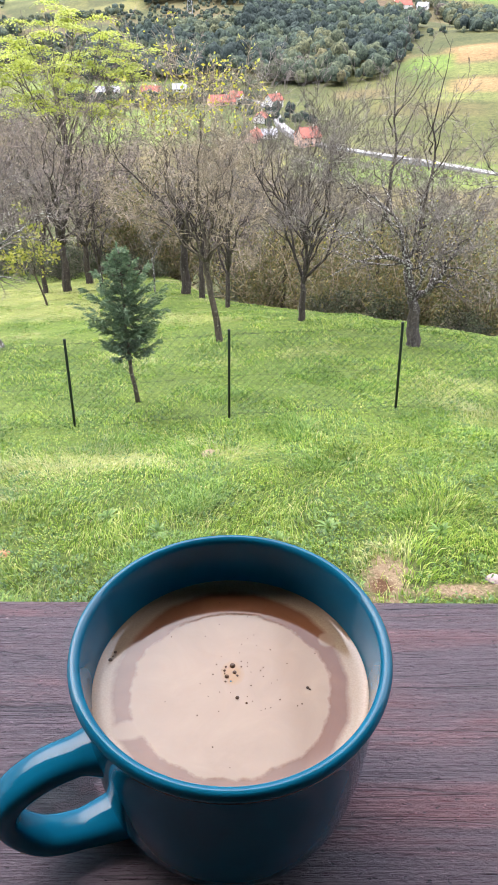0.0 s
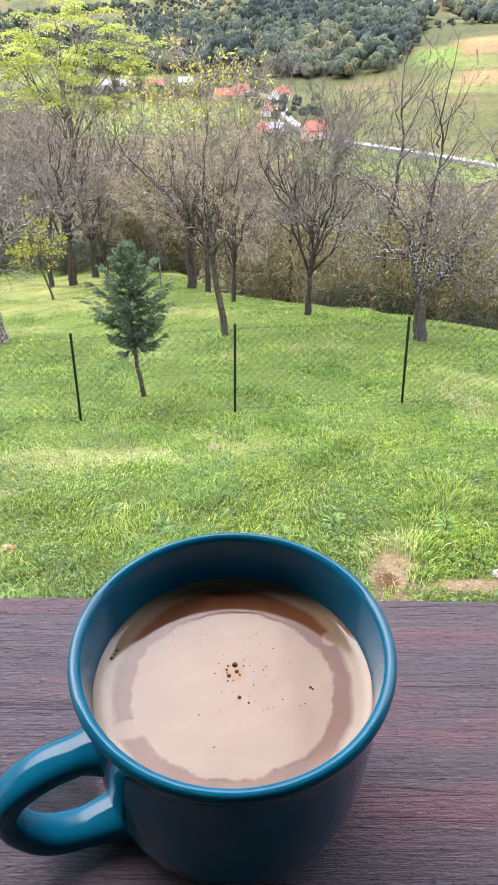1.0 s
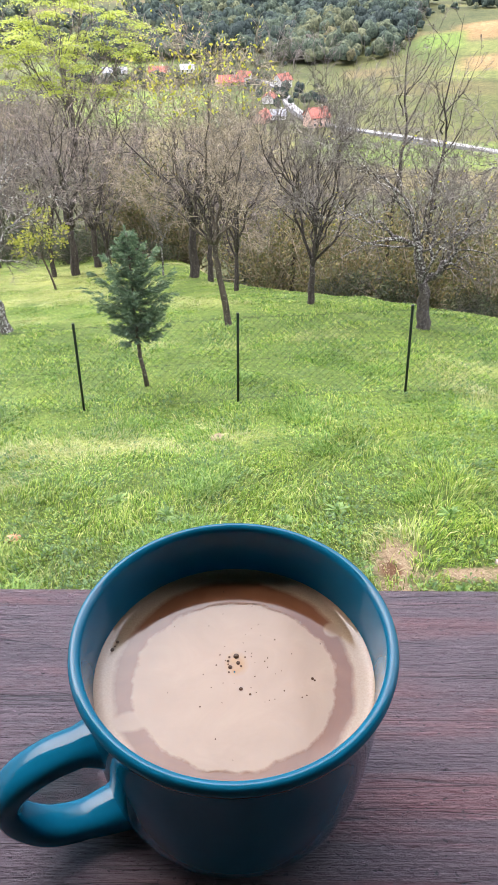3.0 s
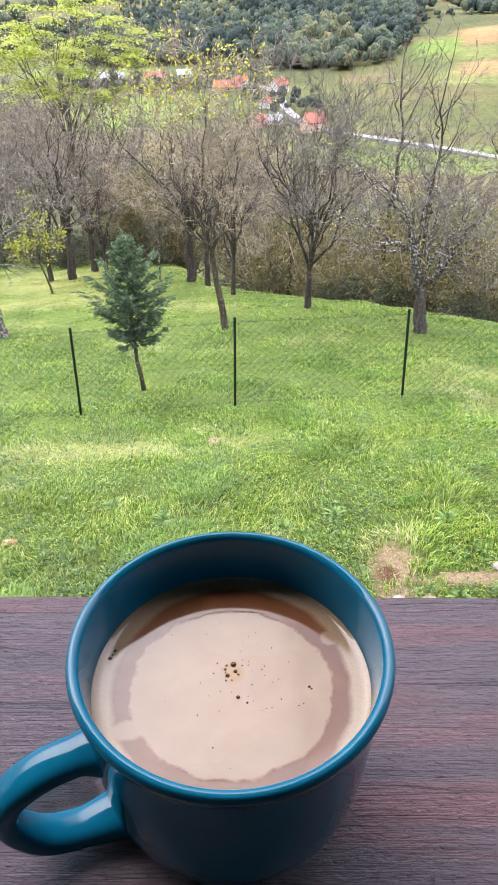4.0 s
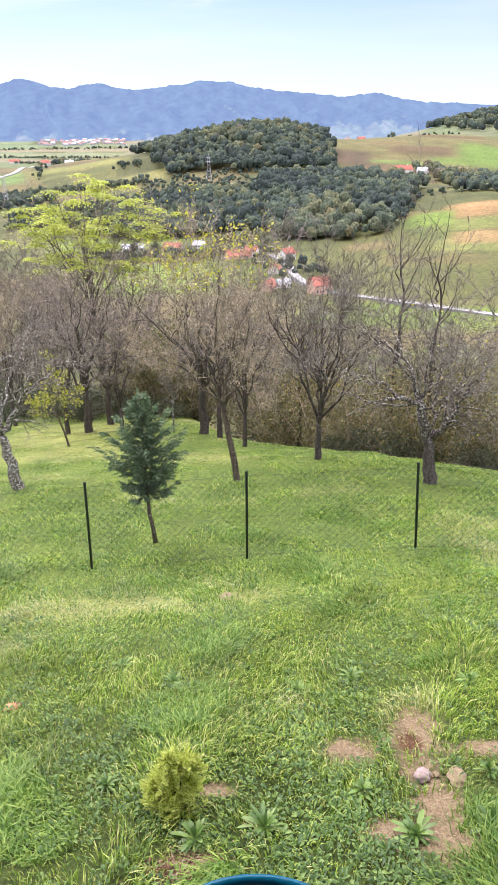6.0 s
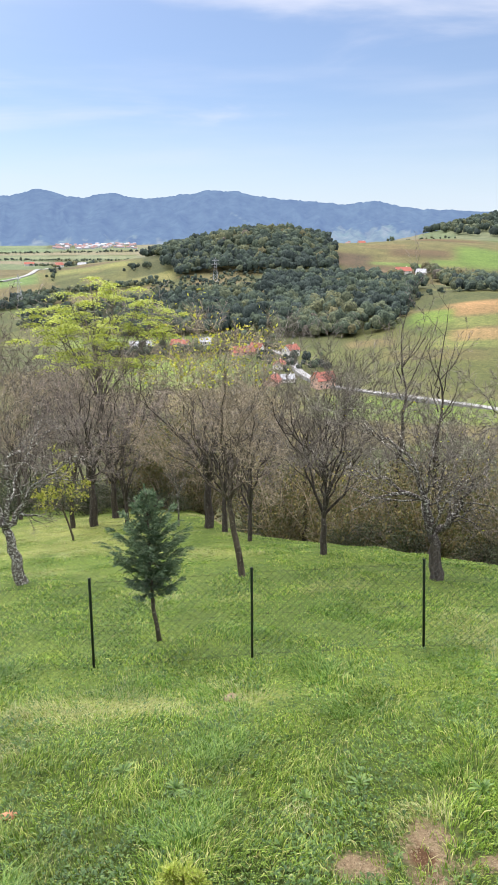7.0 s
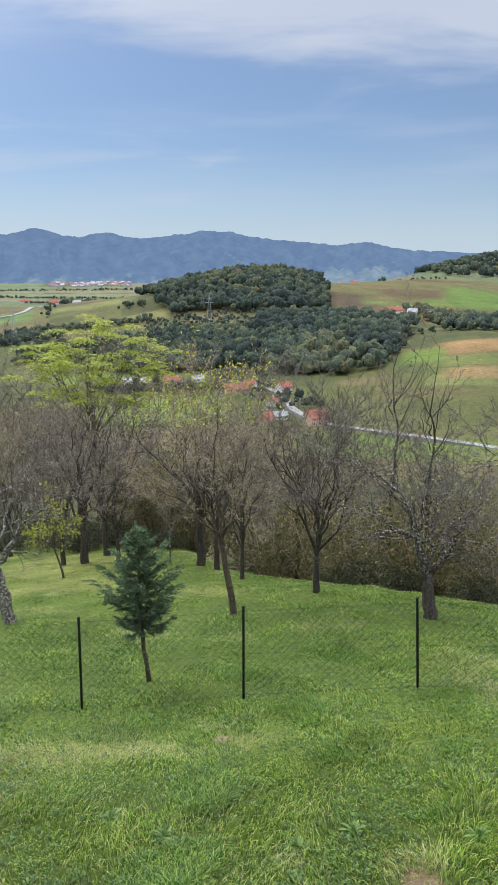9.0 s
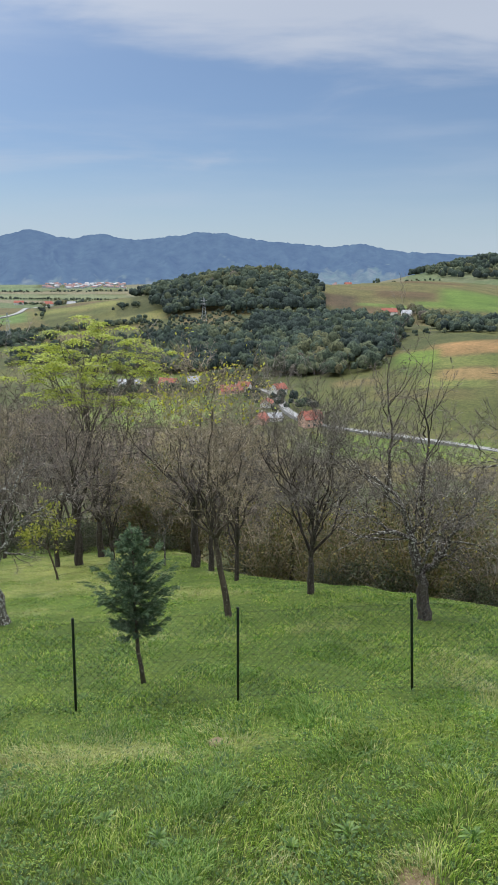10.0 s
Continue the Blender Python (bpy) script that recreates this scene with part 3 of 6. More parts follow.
def ground_z(x, y):
    """Height of the land: the lawn's slope, its crest, the valley floor and the hills."""
    near = -5.80 + 0.077 * max(-12.0, min(x, 3.0)) - 0.26 * (max(y, 0.5) - 9.38)
    near += 0.1 * smooth_plus(1.5 - y, 0.5)
    near -= 0.035 * smooth_plus(x - 3.0, 1.0) * 1.5
    crest = crest_y(x)
    near -= 0.34 * smooth_plus(y - crest, 1.2)
    far = -85.0 + 38.0 * smooth_step((math.hypot(x, y) - 1500.0) / 1600.0)
    for az, r, h, sx, sy in HILLS:
        hx, hy = polar(az, r)
        c, s = math.cos(math.radians(az * 0.91)), math.sin(math.radians(az * 0.91))
        u, v = (x - hx) * c - (y - hy) * s, (x - hx) * s + (y - hy) * c
        far += h * math.exp(-0.5 * ((u / sx) ** 2 + (v / (1.1 * sy)) ** 2))
    return far + smooth_plus(near - far, 2.0)


def blob_field(az, r, a0, r0, da, dr):
    return math.exp(-(((az - a0) / da) ** 8 + ((r - r0) / dr) ** 8))


def dry_at(x, y):
    """How dry the lawn is: above nought the grass turns to straw."""
    d = 0.6 * noise.noise((x * 0.35, y * 0.5, 1.3)) + 0.35 * noise.noise((x * 1.3, y * 1.6, 7.0)) - 0.12
    for a, b, ra, rb, k in ((-8.0, 26.5, 4.5, 4.0, 0.55), (-5.8, 20.0, 3.0, 1.8, 0.6), (-2.5, 7.8, 1.3, 0.6, 0.62), (-3.2, 6.6, 0.7, 0.4, 0.4), (0.5, 17.5, 3.0, 1.2, 0.3), (1.42, 4.95, 0.4, 0.35, 0.5)):
        d += k * math.exp(-(((x - a) / ra) ** 2 + ((y - b) / rb) ** 2))
    return d


# bearing, distance, half width, half depth and colour of the fields that stand out
FIELDS = ((-9.0, 405, 6.0, 44, (0.17, 0.235, 0.062)), (-11.5, 530, 6.0, 26, (0.165, 0.22, 0.068)), (2.0, 430, 3.0, 24, (0.15, 0.22, 0.06)), (12.0, 400, 12.0, 60, (0.112, 0.125, 0.056)), (15.0, 425, 4.5, 13, (0.135, 0.125, 0.066)), (9.5, 462, 2.2, 12, (0.165, 0.140, 0.082)), (13.0, 318, 9.0, 20, (0.14, 0.20, 0.055)),
          (17.5, 455, 3.0, 14, (0.18, 0.20, 0.085)), (19.5, 470, 3.4, 13, (0.27, 0.195, 0.115)), (19.0, 500, 5.0, 14, (0.15, 0.175, 0.07)), (20.5, 540, 5.0, 22, (0.29, 0.19, 0.11)), (14.5, 520, 1.8, 20, (0.15, 0.22, 0.06)),
          (13.5, 1120, 9.0, 150, (0.145, 0.138, 0.072)), (7.4, 960, 1.9, 42, (0.098, 0.076, 0.060)), (10.4, 1080, 1.7, 26, (0.165, 0.135, 0.078)), (13.2, 1030, 2.6, 26, (0.118, 0.088, 0.062)), (11.0, 1220, 3.5, 40, (0.19, 0.18, 0.08)), (15.2, 1180, 2.8, 26, (0.13, 0.092, 0.055)),
          (10.2, 905, 3.4, 22, (0.115, 0.088, 0.064)), (12.0, 950, 2.8, 12, (0.135, 0.195, 0.066)))
FIELDS += ((18.6, 1030, 2.6, 72, (0.122, 0.195, 0.056)), (15.4, 972, 1.5, 20, (0.13, 0.19, 0.060)), (-14.5, 1050, 3.6, 24, (0.19, 0.205, 0.085)), (-15.0, 1000, 3.0, 16, (0.12, 0.135, 0.065)), (-14.0, 1085, 3.5, 14, (0.125, 0.10, 0.07)),
           (-20.8, 1040, 2.3, 55, (0.13, 0.205, 0.08)), (-9.3, 905, 2.0, 34, (0.19, 0.19, 0.085)), (-4.0, 800, 2.4, 40, (0.155, 0.13, 0.08)),
           # beyond 1500 the field colours are greyed to stand for distant haze
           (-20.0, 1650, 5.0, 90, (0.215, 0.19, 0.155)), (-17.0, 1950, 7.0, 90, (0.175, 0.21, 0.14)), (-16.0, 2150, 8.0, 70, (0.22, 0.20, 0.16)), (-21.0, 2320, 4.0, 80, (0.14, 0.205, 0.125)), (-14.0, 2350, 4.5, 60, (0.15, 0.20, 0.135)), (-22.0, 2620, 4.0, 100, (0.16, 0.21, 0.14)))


def land_colour(x, y):
    """What grows on the land: lawn, woods, meadows, ploughed fields; the far ones carry haze in their colour."""
    r, az = math.hypot(x, y) / 1.1, math.degrees(math.atan2(x, y)) / 0.91
    if r < 150:
        # near ground is darkened in colour to shade the gaps between blades
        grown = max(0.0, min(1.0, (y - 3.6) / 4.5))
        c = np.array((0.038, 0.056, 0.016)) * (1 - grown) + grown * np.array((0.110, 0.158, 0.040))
        dry = dry_at(x, y)
        c = c + max(0.0, dry - 0.05) * np.array((0.25, 0.21, 0.10))
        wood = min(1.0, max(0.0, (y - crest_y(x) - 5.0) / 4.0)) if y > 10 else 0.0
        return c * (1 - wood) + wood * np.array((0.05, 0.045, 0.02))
    wx, wy = x + 25 * noise.noise((x * 0.01, y * 0.01, 3)), y + 25 * noise.noise((x * 0.01, y * 0.01, 9))
    big = 1.0 if r < 900 else r / 900
    u, v = wx * 0.83 + wy * 0.56, -wx * 0.56 + wy * 0.83
    cell = (math.floor(u / (34 * big)), math.floor(v / (110 * big)))
    h = (math.sin(cell[0] * 12.9898 + cell[1] * 78.233) * 43758.5453) % 1.0
    palette = ((0.085, 0.098, 0.048), (0.12, 0.128, 0.058), (0.08, 0.090, 0.046), (0.145, 0.13, 0.072), (0.10, 0.125, 0.052), (0.13, 0.115, 0.066))
    c = np.array(palette[int(h * 6)])
    # the far plain's palette is paled and greyed, haze put into its colour
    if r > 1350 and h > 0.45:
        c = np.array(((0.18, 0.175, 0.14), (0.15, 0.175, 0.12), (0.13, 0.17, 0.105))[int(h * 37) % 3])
    for a0, r0, da, dr, col in FIELDS:
        k = blob_field(az, r, a0, r0, da, dr)
        c = c * (1 - k) + k * np.array(col)
    return c * 0.83


def land():
    azs = list(np.arange(-34, -24, 0.5)) + list(np.arange(-24, 24.01, 0.3)) + list(np.arange(24.5, 34.01, 0.5)) + list(np.arange(38, 325, 8.2))
    radii = [0.6]
    while radii[-1] < 4500:
        radii.append(radii[-1] * (1.0105 if 280 < radii[-1] < 1500 else 1.026))
    verts, cols, faces = [(0, 0, ground_z(0, 0))], [land_colour(0, 1)], []
    for r in radii:
        for a in azs:
            x, y = 1.1 * r * math.sin(radians(a)), 1.1 * r * math.cos(radians(a))
            rough = 0.03 * noise.noise((x * 1.7, y * 1.7, 0)) + 0.07 * noise.noise((x * 0.5, y * 0.5, 4)) if r < 60 else 1.5 * noise.noise((x * 0.02, y * 0.02, 2))
            verts.append((x, y, ground_z(x, y) + rough))
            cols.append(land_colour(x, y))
    n = len(azs)
    for k in range(n):
        faces.append((0, 1 + (k + 1) % n, 1 + k))
    for i in range(len(radii) - 1):
        for k in range(n):
            a, b = 1 + i * n + k, 1 + i * n + (k + 1) % n
            faces.append((a, b, b + n, a + n))
    me = mesh_of("ground", verts, faces, True)
    at = me.color_attributes.new("land_cover", "FLOAT_COLOR", "POINT")
    flat = np.ones((len(verts), 4), np.float32)
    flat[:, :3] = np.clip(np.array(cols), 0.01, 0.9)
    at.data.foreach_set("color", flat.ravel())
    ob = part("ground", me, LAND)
    return tagged(ob, "sloping green lawn running down to valley fields and hills", "ground", kind="structure")


land()


def mountains():
    """Blue wooded ridges along the horizon, cut by gullies, with pale fields on their lower slopes."""
    verts, cols, faces = [], [], []
    steps, rows = 460, 44
    for i in range(steps + 1):
        a = -34 + 68 * i / steps
        top = 176 + 46 * math.exp(-((a + 18.0) / 1.9) ** 2) + 28 * math.exp(-((a + 12.6) / 1.6) ** 2) + 42 * math.exp(-((a + 3.6) / 3.4) ** 2) + 14 * math.exp(-((a + 21.8) / 1.2) ** 2)
        top += 26 * math.exp(-((a - 9.4) / 1.7) ** 2) + 8 * math.exp(-((a - 2.5) / 2.5) ** 2) - 4.2 * max(0.0, a + 2) + 4.8 * max(0.0, a - 17.5)
        top = 1.12 * top + 9 * noise.noise((a * 0.8, 3.0, 0)) + 6 * noise.noise((a * 2.3, 3.0, 5)) + 4 * noise.noise((a * 6.0, 3.0, 9))
        side = smooth_step((a + 3.0) / 7.0)      # a wide side valley opens here
        for k in range(rows + 1):
            h = k / rows
            r = 2650 + 1650 * h
            warp = 1.6 * noise.noise((a * 0.13, h * 1.3, 2.0))
            gully = 1 - abs(noise.noise((a * 0.33 + warp, h * 0.8, 3.0))) * 2.2
            gully += 0.45 * (1 - abs(noise.noise((a * 0.95 + warp * 2, h * 2.0, 8.0))) * 2.2)
            rise = h ** (1.25 + 0.9 * side)
            z = -52 + (top + 52) * rise + (gully - 0.6) * 40 * math.sin(math.pi * min(1.0, h * 1.02)) ** 0.8
            x, y = polar(a, r)
            verts.append((x, y, z if k else -95))
            # open land: low everywhere, high up only in the side valley
            n = noise.noise((a * 0.9, h * 7.0, 21.0)) + 0.5 * noise.noise((a * 2.6, h * 19.0, 4.0))
            open_to = 0.03 + 0.55 * side * math.exp(-((a - 9.0) / 9.0) ** 2)
            field = smooth_step((n + (open_to - h) * 3.2 + 0.1 - 0.42 * side) / 0.10) * (h < open_to + 0.2)
            field = max(field, 0.8 * smooth_step((0.16 - abs(a + 1.2 - (h - 0.42) * -16)) / 0.1) * (0.30 < h < 0.52))
            tone = 0.5 + 0.5 * noise.noise((a * 1.7, h * 11.0, 6.0))
            wood = np.array((0.026, 0.038, 0.034)) * (0.7 + 0.6 * (0.5 + 0.5 * noise.noise((a * 1.1, h * 5.0, 13.0))))
            cols.append(wood * (1 - field) + field * (np.array((0.085, 0.088, 0.062)) * tone + np.array((0.045, 0.072, 0.040)) * (1 - tone)))
    for i in range(steps):
        for k in range(rows):
            a = i * (rows + 1) + k
            faces.append((a, a + rows + 1, a + rows + 2, a + 1))
    me = mesh_of("backdrop", verts, faces, True)
    at = me.color_attributes.new("land_cover", "FLOAT_COLOR", "POINT")
    flat = np.ones((len(verts), 4), np.float32)
    flat[:, :3] = np.clip(np.array(cols), 0.005, 0.9)
    at.data.foreach_set("color", flat.ravel())
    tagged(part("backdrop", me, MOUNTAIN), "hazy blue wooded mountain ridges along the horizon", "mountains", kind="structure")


mountains()

# ---- the balcony that the camera stands on ----
def balcony():
    rail = part("railing_board", box(-3.9, 3.9, -0.119, 0.0912, -0.037, 0.003, 0.0025), WOOD)
    tagged(rail, "dark reddish-brown stained wooden railing board with weathered grain", "railing board")
    # out of view: ceiling edge, wall height and tones set to shape the light
    for name, dims, mat in (("wall_parapet", (-3.9, 3.9, -0.08, 0.04, -1.0, -0.037), DECK_WOOD), ("floor", (-3.9, 3.9, -2.6, 0.04, -1.15, -1.0), DECK_WOOD),
                            ("wall_house", (-6.5, 6.5, -2.8, -2.6, -5.2, 4.6), RENDER_WALL), ("wall_below", (-3.9, 3.9, -0.1, 0.02, -4.6, -1.15), RENDER_WALL),
                            ("wall_west", (-4.1, -3.9, -2.6, 0.04, -5.0, 1.6), DECK_WOOD), ("wall_east", (3.9, 4.1, -2.6, 0.04, -5.0, 1.6), DECK_WOOD),
                            ("ceiling", (-4.1, 4.1, -2.8, 0.72, 1.6, 1.72), DECK_WOOD)):
        tagged(part(name, box(*dims), mat), "plain " + name.split("_")[0] + " of the unseen house behind the railing", name.split("_")[0], kind="structure")


balcony()

# ---- the mug of coffee on the railing ----
MUG_Z = 0.003


def lathe(profile, steps):
    verts, faces, n = [], [], len(profile)
    for i in range(steps):
        t = 2 * math.pi * i / steps
        for r, z in profile:
            verts.append((r * math.cos(t), r * math.sin(t), z))
    for i in range(steps):
        for k in range(n - 1):
            a, b = i * n + k, ((i + 1) % steps) * n + k
            faces.append((a, b, b + 1, a + 1))
    return verts, faces


def smooth_curve(pts, per=6):
    out = []
    for i in range(len(pts) - 1):
        p = [Vector(pts[max(0, min(len(pts) - 1, i + k))]) for k in (-1, 0, 1, 2)]
        for s in range(per):
            t = s / per
            out.append(0.5 * (2 * p[1] + (p[2] - p[0]) * t + (2 * p[0] - 5 * p[1] + 4 * p[2] - p[3]) * t * t + (3 * p[1] - p[0] - 3 * p[2] + p[3]) * t ** 3))
    return out + [Vector(pts[-1])]


def mug():
    root = thing("coffee_mug", Matrix.Translation((0, 0.0008, MUG_Z)) @ Matrix.Scale(1.015, 4), "glossy teal glazed ceramic mug full of milky coffee", "mug")
    outer = smooth_curve([(0.0005, 0.0022, 0), (0.026, 0.002, 0), (0.029, 0.0, 0), (0.0365, 0.0008, 0), (0.0418, 0.006, 0), (0.0450, 0.015, 0), (0.0468, 0.028, 0), (0.0478, 0.045, 0), (0.0482, 0.06, 0), (0.0490, 0.068, 0), (0.0505, 0.0715, 0), (0.0512, 0.0735, 0), (0.0505, 0.0754, 0), (0.0490, 0.0758, 0), (0.0476, 0.0748, 0), (0.0470, 0.0725, 0), (0.0462, 0.066, 0), (0.0450, 0.05, 0), (0.0425, 0.03, 0), (0.036, 0.012, 0), (0.02, 0.006, 0), (0.0005, 0.0055, 0)], 4)
    v, f = lathe([(p.x, p.y) for p in outer], 128)
    part("body", mesh_of("body", v, f, True), TEAL, root)
    # a flat-sided loop handle, swept along its curve
    a = radians(204)
    out = Vector((math.cos(a), math.sin(a), 0))
    side = Vector((-math.sin(a), math.cos(a), 0))
    line = smooth_curve([(0.0445, 0.0462, 0), (0.053, 0.0472, 0), (0.0635, 0.0460, 0), (0.0732, 0.0408, 0), (0.0775, 0.032, 0), (0.0755, 0.0215, 0), (0.068, 0.0105, 0), (0.056, 0.0055, 0), (0.0400, 0.0052, 0)], 6)
    verts, faces, ring = [], [], 18
    for i, p in enumerate(line):
        q0, q1 = line[max(0, i - 1)], line[min(len(line) - 1, i + 1)]
        d = (q1 - q0).normalized()
        nrm = Vector((d.y, -d.x))
        e = i / (len(line) - 1)
        flare = 1 + 0.55 * max(0, 1 - e / 0.12) + 0.45 * max(0, 1 - (1 - e) / 0.12)
        for k in range(ring):
            t = 2 * math.pi * k / ring
            cu, sv = math.cos(t), math.sin(t)
            cu, sv = math.copysign(abs(cu) ** 0.8, cu) * 0.0042 * flare, math.copysign(abs(sv) ** 0.8, sv) * 0.0069 * flare
            c = out * (p.x + nrm.x * cu) + Vector((0, 0, p.y + nrm.y * cu)) + side * sv
            verts.append(c)
    for i in range(len(line) - 1):
        for k in range(ring):
            b, c = i * ring + k, i * ring + (k + 1) % ring
            faces.append((b, c, c + ring, b + ring))
    part("handle", mesh_of("handle", verts, faces, True), TEAL, root, "teal loop handle")


mug()


def coffee():
    root = thing("coffee", Matrix.Translation((0, 0.0008, MUG_Z + 0.0565)) @ Matrix.Scale(1.012, 4), "milky light brown coffee with small bubbles in a mug", "coffee")
    prof = [(0.0003, 0.0), (0.01, 0.0), (0.02, 0.0), (0.036, 0.0), (0.0425, 0.0001), (0.0440, 0.0003), (0.0456, 0.0008), (0.0464, 0.0018)]
    v, f = lathe(prof, 128)
    part("liquid", mesh_of("liquid", v, f, True), COFFEE, root)
    rnd = random.Random(4)
    spots = [(0.0005, 0.0062, 1.0), (0.0012, 0.0035, 0.7), (-0.0014, 0.0018, 0.75), (-0.0022, 0.0042, 0.45), (-0.0018, 0.0058, 0.4), (0.0022, 0.0022, 0.4), (0.0022, -0.0065, 0.65), (0.0052, -0.0085, 0.4), (0.0255, -0.0025, 0.5),
             (0.0262, -0.0032, 0.35), (-0.0415, 0.0085, 0.7), (-0.0402, 0.0118, 0.55), (-0.0408, 0.0100, 0.35), (-0.0018, -0.0002, 0.35), (0.0035, 0.0058, 0.3)]
    spots += [(rnd.gauss(0.003, 0.012), rnd.gauss(0.002, 0.013), rnd.uniform(0.14, 0.28)) for _ in range(46)]
    for x, y, r in spots:
        bm = bmesh.new()
        bmesh.ops.create_uvsphere(bm, u_segments=12, v_segments=8, radius=r * 0.001)
        bmesh.ops.scale(bm, vec=(1, 1, 0.6), verts=bm.verts)
        for fc in bm.faces:
            fc.smooth = True
        part("bubble", bm, BUBBLE, root, at=Matrix.Translation((x, y, 0.0001)))


coffee()

# ---- trees ----
def grow(rnd, wood, twig, p, d, length, radius, level, last, plan, tips):
    """A branch and all that springs from it. plan: children, spread and droop by level."""
    segs = (7, 5, 3, 2, 2)[min(level, 4)]
    pts, rads, dirs = [Vector(p)], [radius], [d.copy()]
    q, h = Vector(p), d.copy()
    for i in range(segs):
        h = (h + unit(rnd) * plan["wander"] + Vector((0, 0, plan["rise"] if level < 3 else plan["rise"] * 0.3))).normalized()
        q = q + h * (length / segs)
        pts.append(q)
        dirs.append(h.copy())
        rads.append(radius * (1 - 0.85 * (i + 1) / segs))
    if level >= last and plan["ribbon"]:
        twig.ribbon([pts[0], pts[-1]] if plan["straight"] else [pts[0], pts[len(pts) // 2], pts[-1]], plan["thin"], rnd)
    else:
        (wood if level < 2 else twig).tube(pts, rads, (7, 5, 3, 3, 3)[min(level, 4)], cap=level < 2)
    if level >= last:
        tips.append((pts[-1], dirs[-1]))
        tips.append((pts[len(pts) // 2], dirs[len(pts) // 2]))
        return
    sprout(rnd, wood, twig, pts, rads, dirs, length, level, last, plan, tips)


def sprout(rnd, wood, twig, pts, rads, dirs, length, level, last, plan, tips, first=0.22):
    count = plan["count"][min(level, len(plan["count"]) - 1)]
    for c in range(count):
        t = first + (1 - first) * (c + rnd.random()) / count
        k = min(len(pts) - 2, int(t * (len(pts) - 1)))
        f = t * (len(pts) - 1) - k
        at = pts[k].lerp(pts[k + 1], f)
        axis = dirs[k + 1]
        away = unit(rnd)
        away = (away - axis * away.dot(axis)).normalized()
        tilt = plan["spread"] * rnd.uniform(0.7, 1.2)
        d = (axis * math.cos(tilt) + away * math.sin(tilt)).normalized()
        grow(rnd, wood, twig, at, d, length * plan["shrink"] * rnd.uniform(0.6, 1.15) * (1.15 - 0.5 * t), max(plan["thin"], rads[k] * 0.52), level + 1, last, plan, tips)


PLAN = {"wander": 0.40, "rise": 0.05, "count": (9, 9, 15), "spread": 0.75, "shrink": 0.50, "thin": 0.0044, "ribbon": True, "straight": False}


def bare_tree(name, label, seed, limbs, mats, last=3, plan=None, leaves=0, leaf=None, leaf_size=0.05, leaf_low=0.0, category="tree"):
    """limbs: (radius, [(x, y, z), ...]) polylines, the trunk first. Returns the tree's root at the origin."""
    rnd = random.Random(seed)
    plan = {**PLAN, **(plan or {})}
    wood, twig, tips = Shape(), Shape(), []
    for i, (radius, line) in enumerate(limbs):
        pts = smooth_curve(line, 4)
        pts = [q + unit(rnd) * (radius * 0.2 if i == 0 else 0.075) * (k > 0) for k, q in enumerate(pts)]
        n = len(pts)
        rads = [radius * (1 - 0.45 * k / (n - 1)) * (1.35 if k == 0 else 1) if i == 0 else 0.78 * radius * (0.05 + 0.95 * (1 - k / (n - 1)) ** 1.3) for k in range(n)]
        wood.tube(pts, rads, 9 if i == 0 else 7)
        if i:
            dirs = [(pts[min(n - 1, k + 1)] - pts[max(0, k - 1)]).normalized() for k in range(n)]
            total = sum((pts[k + 1] - pts[k]).length for k in range(n - 1))
            sprout(rnd, wood, twig, pts, rads, dirs, total, 0, last, plan, tips, 0.2)
            tips.append((pts[-1], dirs[-1]))
    root = thing(name, (0, 0, 0), label, category)
    part("trunk", wood.mesh("trunk"), mats[0], root)
    part("crown", twig.mesh("crown"), mats[1], root)
    if leaves:
        sh = Shape()
        tips = [t for t in tips if t[0].z > leaf_low] or tips
        for _ in range(leaves):
            p, d = rnd.choice(tips)
            a = (d + unit(rnd) * 0.9).normalized()
            s = a.cross(unit(rnd)).normalized()
            size = leaf_size * rnd.uniform(0.6, 1.3)
            sh.leaf(p + unit(rnd) * leaf_size * 0.8, a, s, size, size * 0.6)
        part("foliage", sh.mesh("foliage", False), leaf, root)
    return root


def vase(rnd, height, fork, radius, count, spread, lean=(0, 0), top=1.0):
    """Trunk and limbs of an orchard tree that forks into a vase."""
    fx, fy = lean
    limbs = [(radius, [(0, 0, -0.15), (fx * 0.4, fy * 0.4, fork * 0.5), (fx, fy, fork)])]
    lead = (height - fork) * 0.94
    limbs.append((radius * 0.62, [(fx, fy, fork * 0.96), (fx + rnd.uniform(-0.15, 0.15), fy, fork + lead * 0.35), (fx + rnd.uniform(-0.3, 0.3), fy + 0.1, fork + lead * 0.7), (fx + rnd.uniform(-0.3, 0.3), fy, fork + lead)]))
    for k in range(count):
        a = k * 2.399 + rnd.uniform(-0.4, 0.4)
        s = spread * rnd.uniform(0.6, 1.15)
        up = rnd.uniform(0.0, 0.34) * (height - fork) * (k / count)
        h = ((height - fork) * rnd.uniform(0.6, 1.0) * top - up)
        x, y = math.cos(a) * s, math.sin(a) * s
        limbs.append((radius * rnd.uniform(0.38, 0.6), [(fx, fy, fork * rnd.uniform(0.8, 1.0) + up), (fx + x * 0.38 + rnd.uniform(-0.15, 0.15), fy + y * 0.38 + rnd.uniform(-0.15, 0.15), fork + up + h * 0.33), (fx + x * 0.75 + rnd.uniform(-0.3, 0.3), fy + y * 0.75 + rnd.uniform(-0.3, 0.3), fork + up + h * 0.68), (fx + x + rnd.uniform(-0.4, 0.4), fy + y + rnd.uniform(-0.4, 0.4), fork + up + h)]))
    return limbs


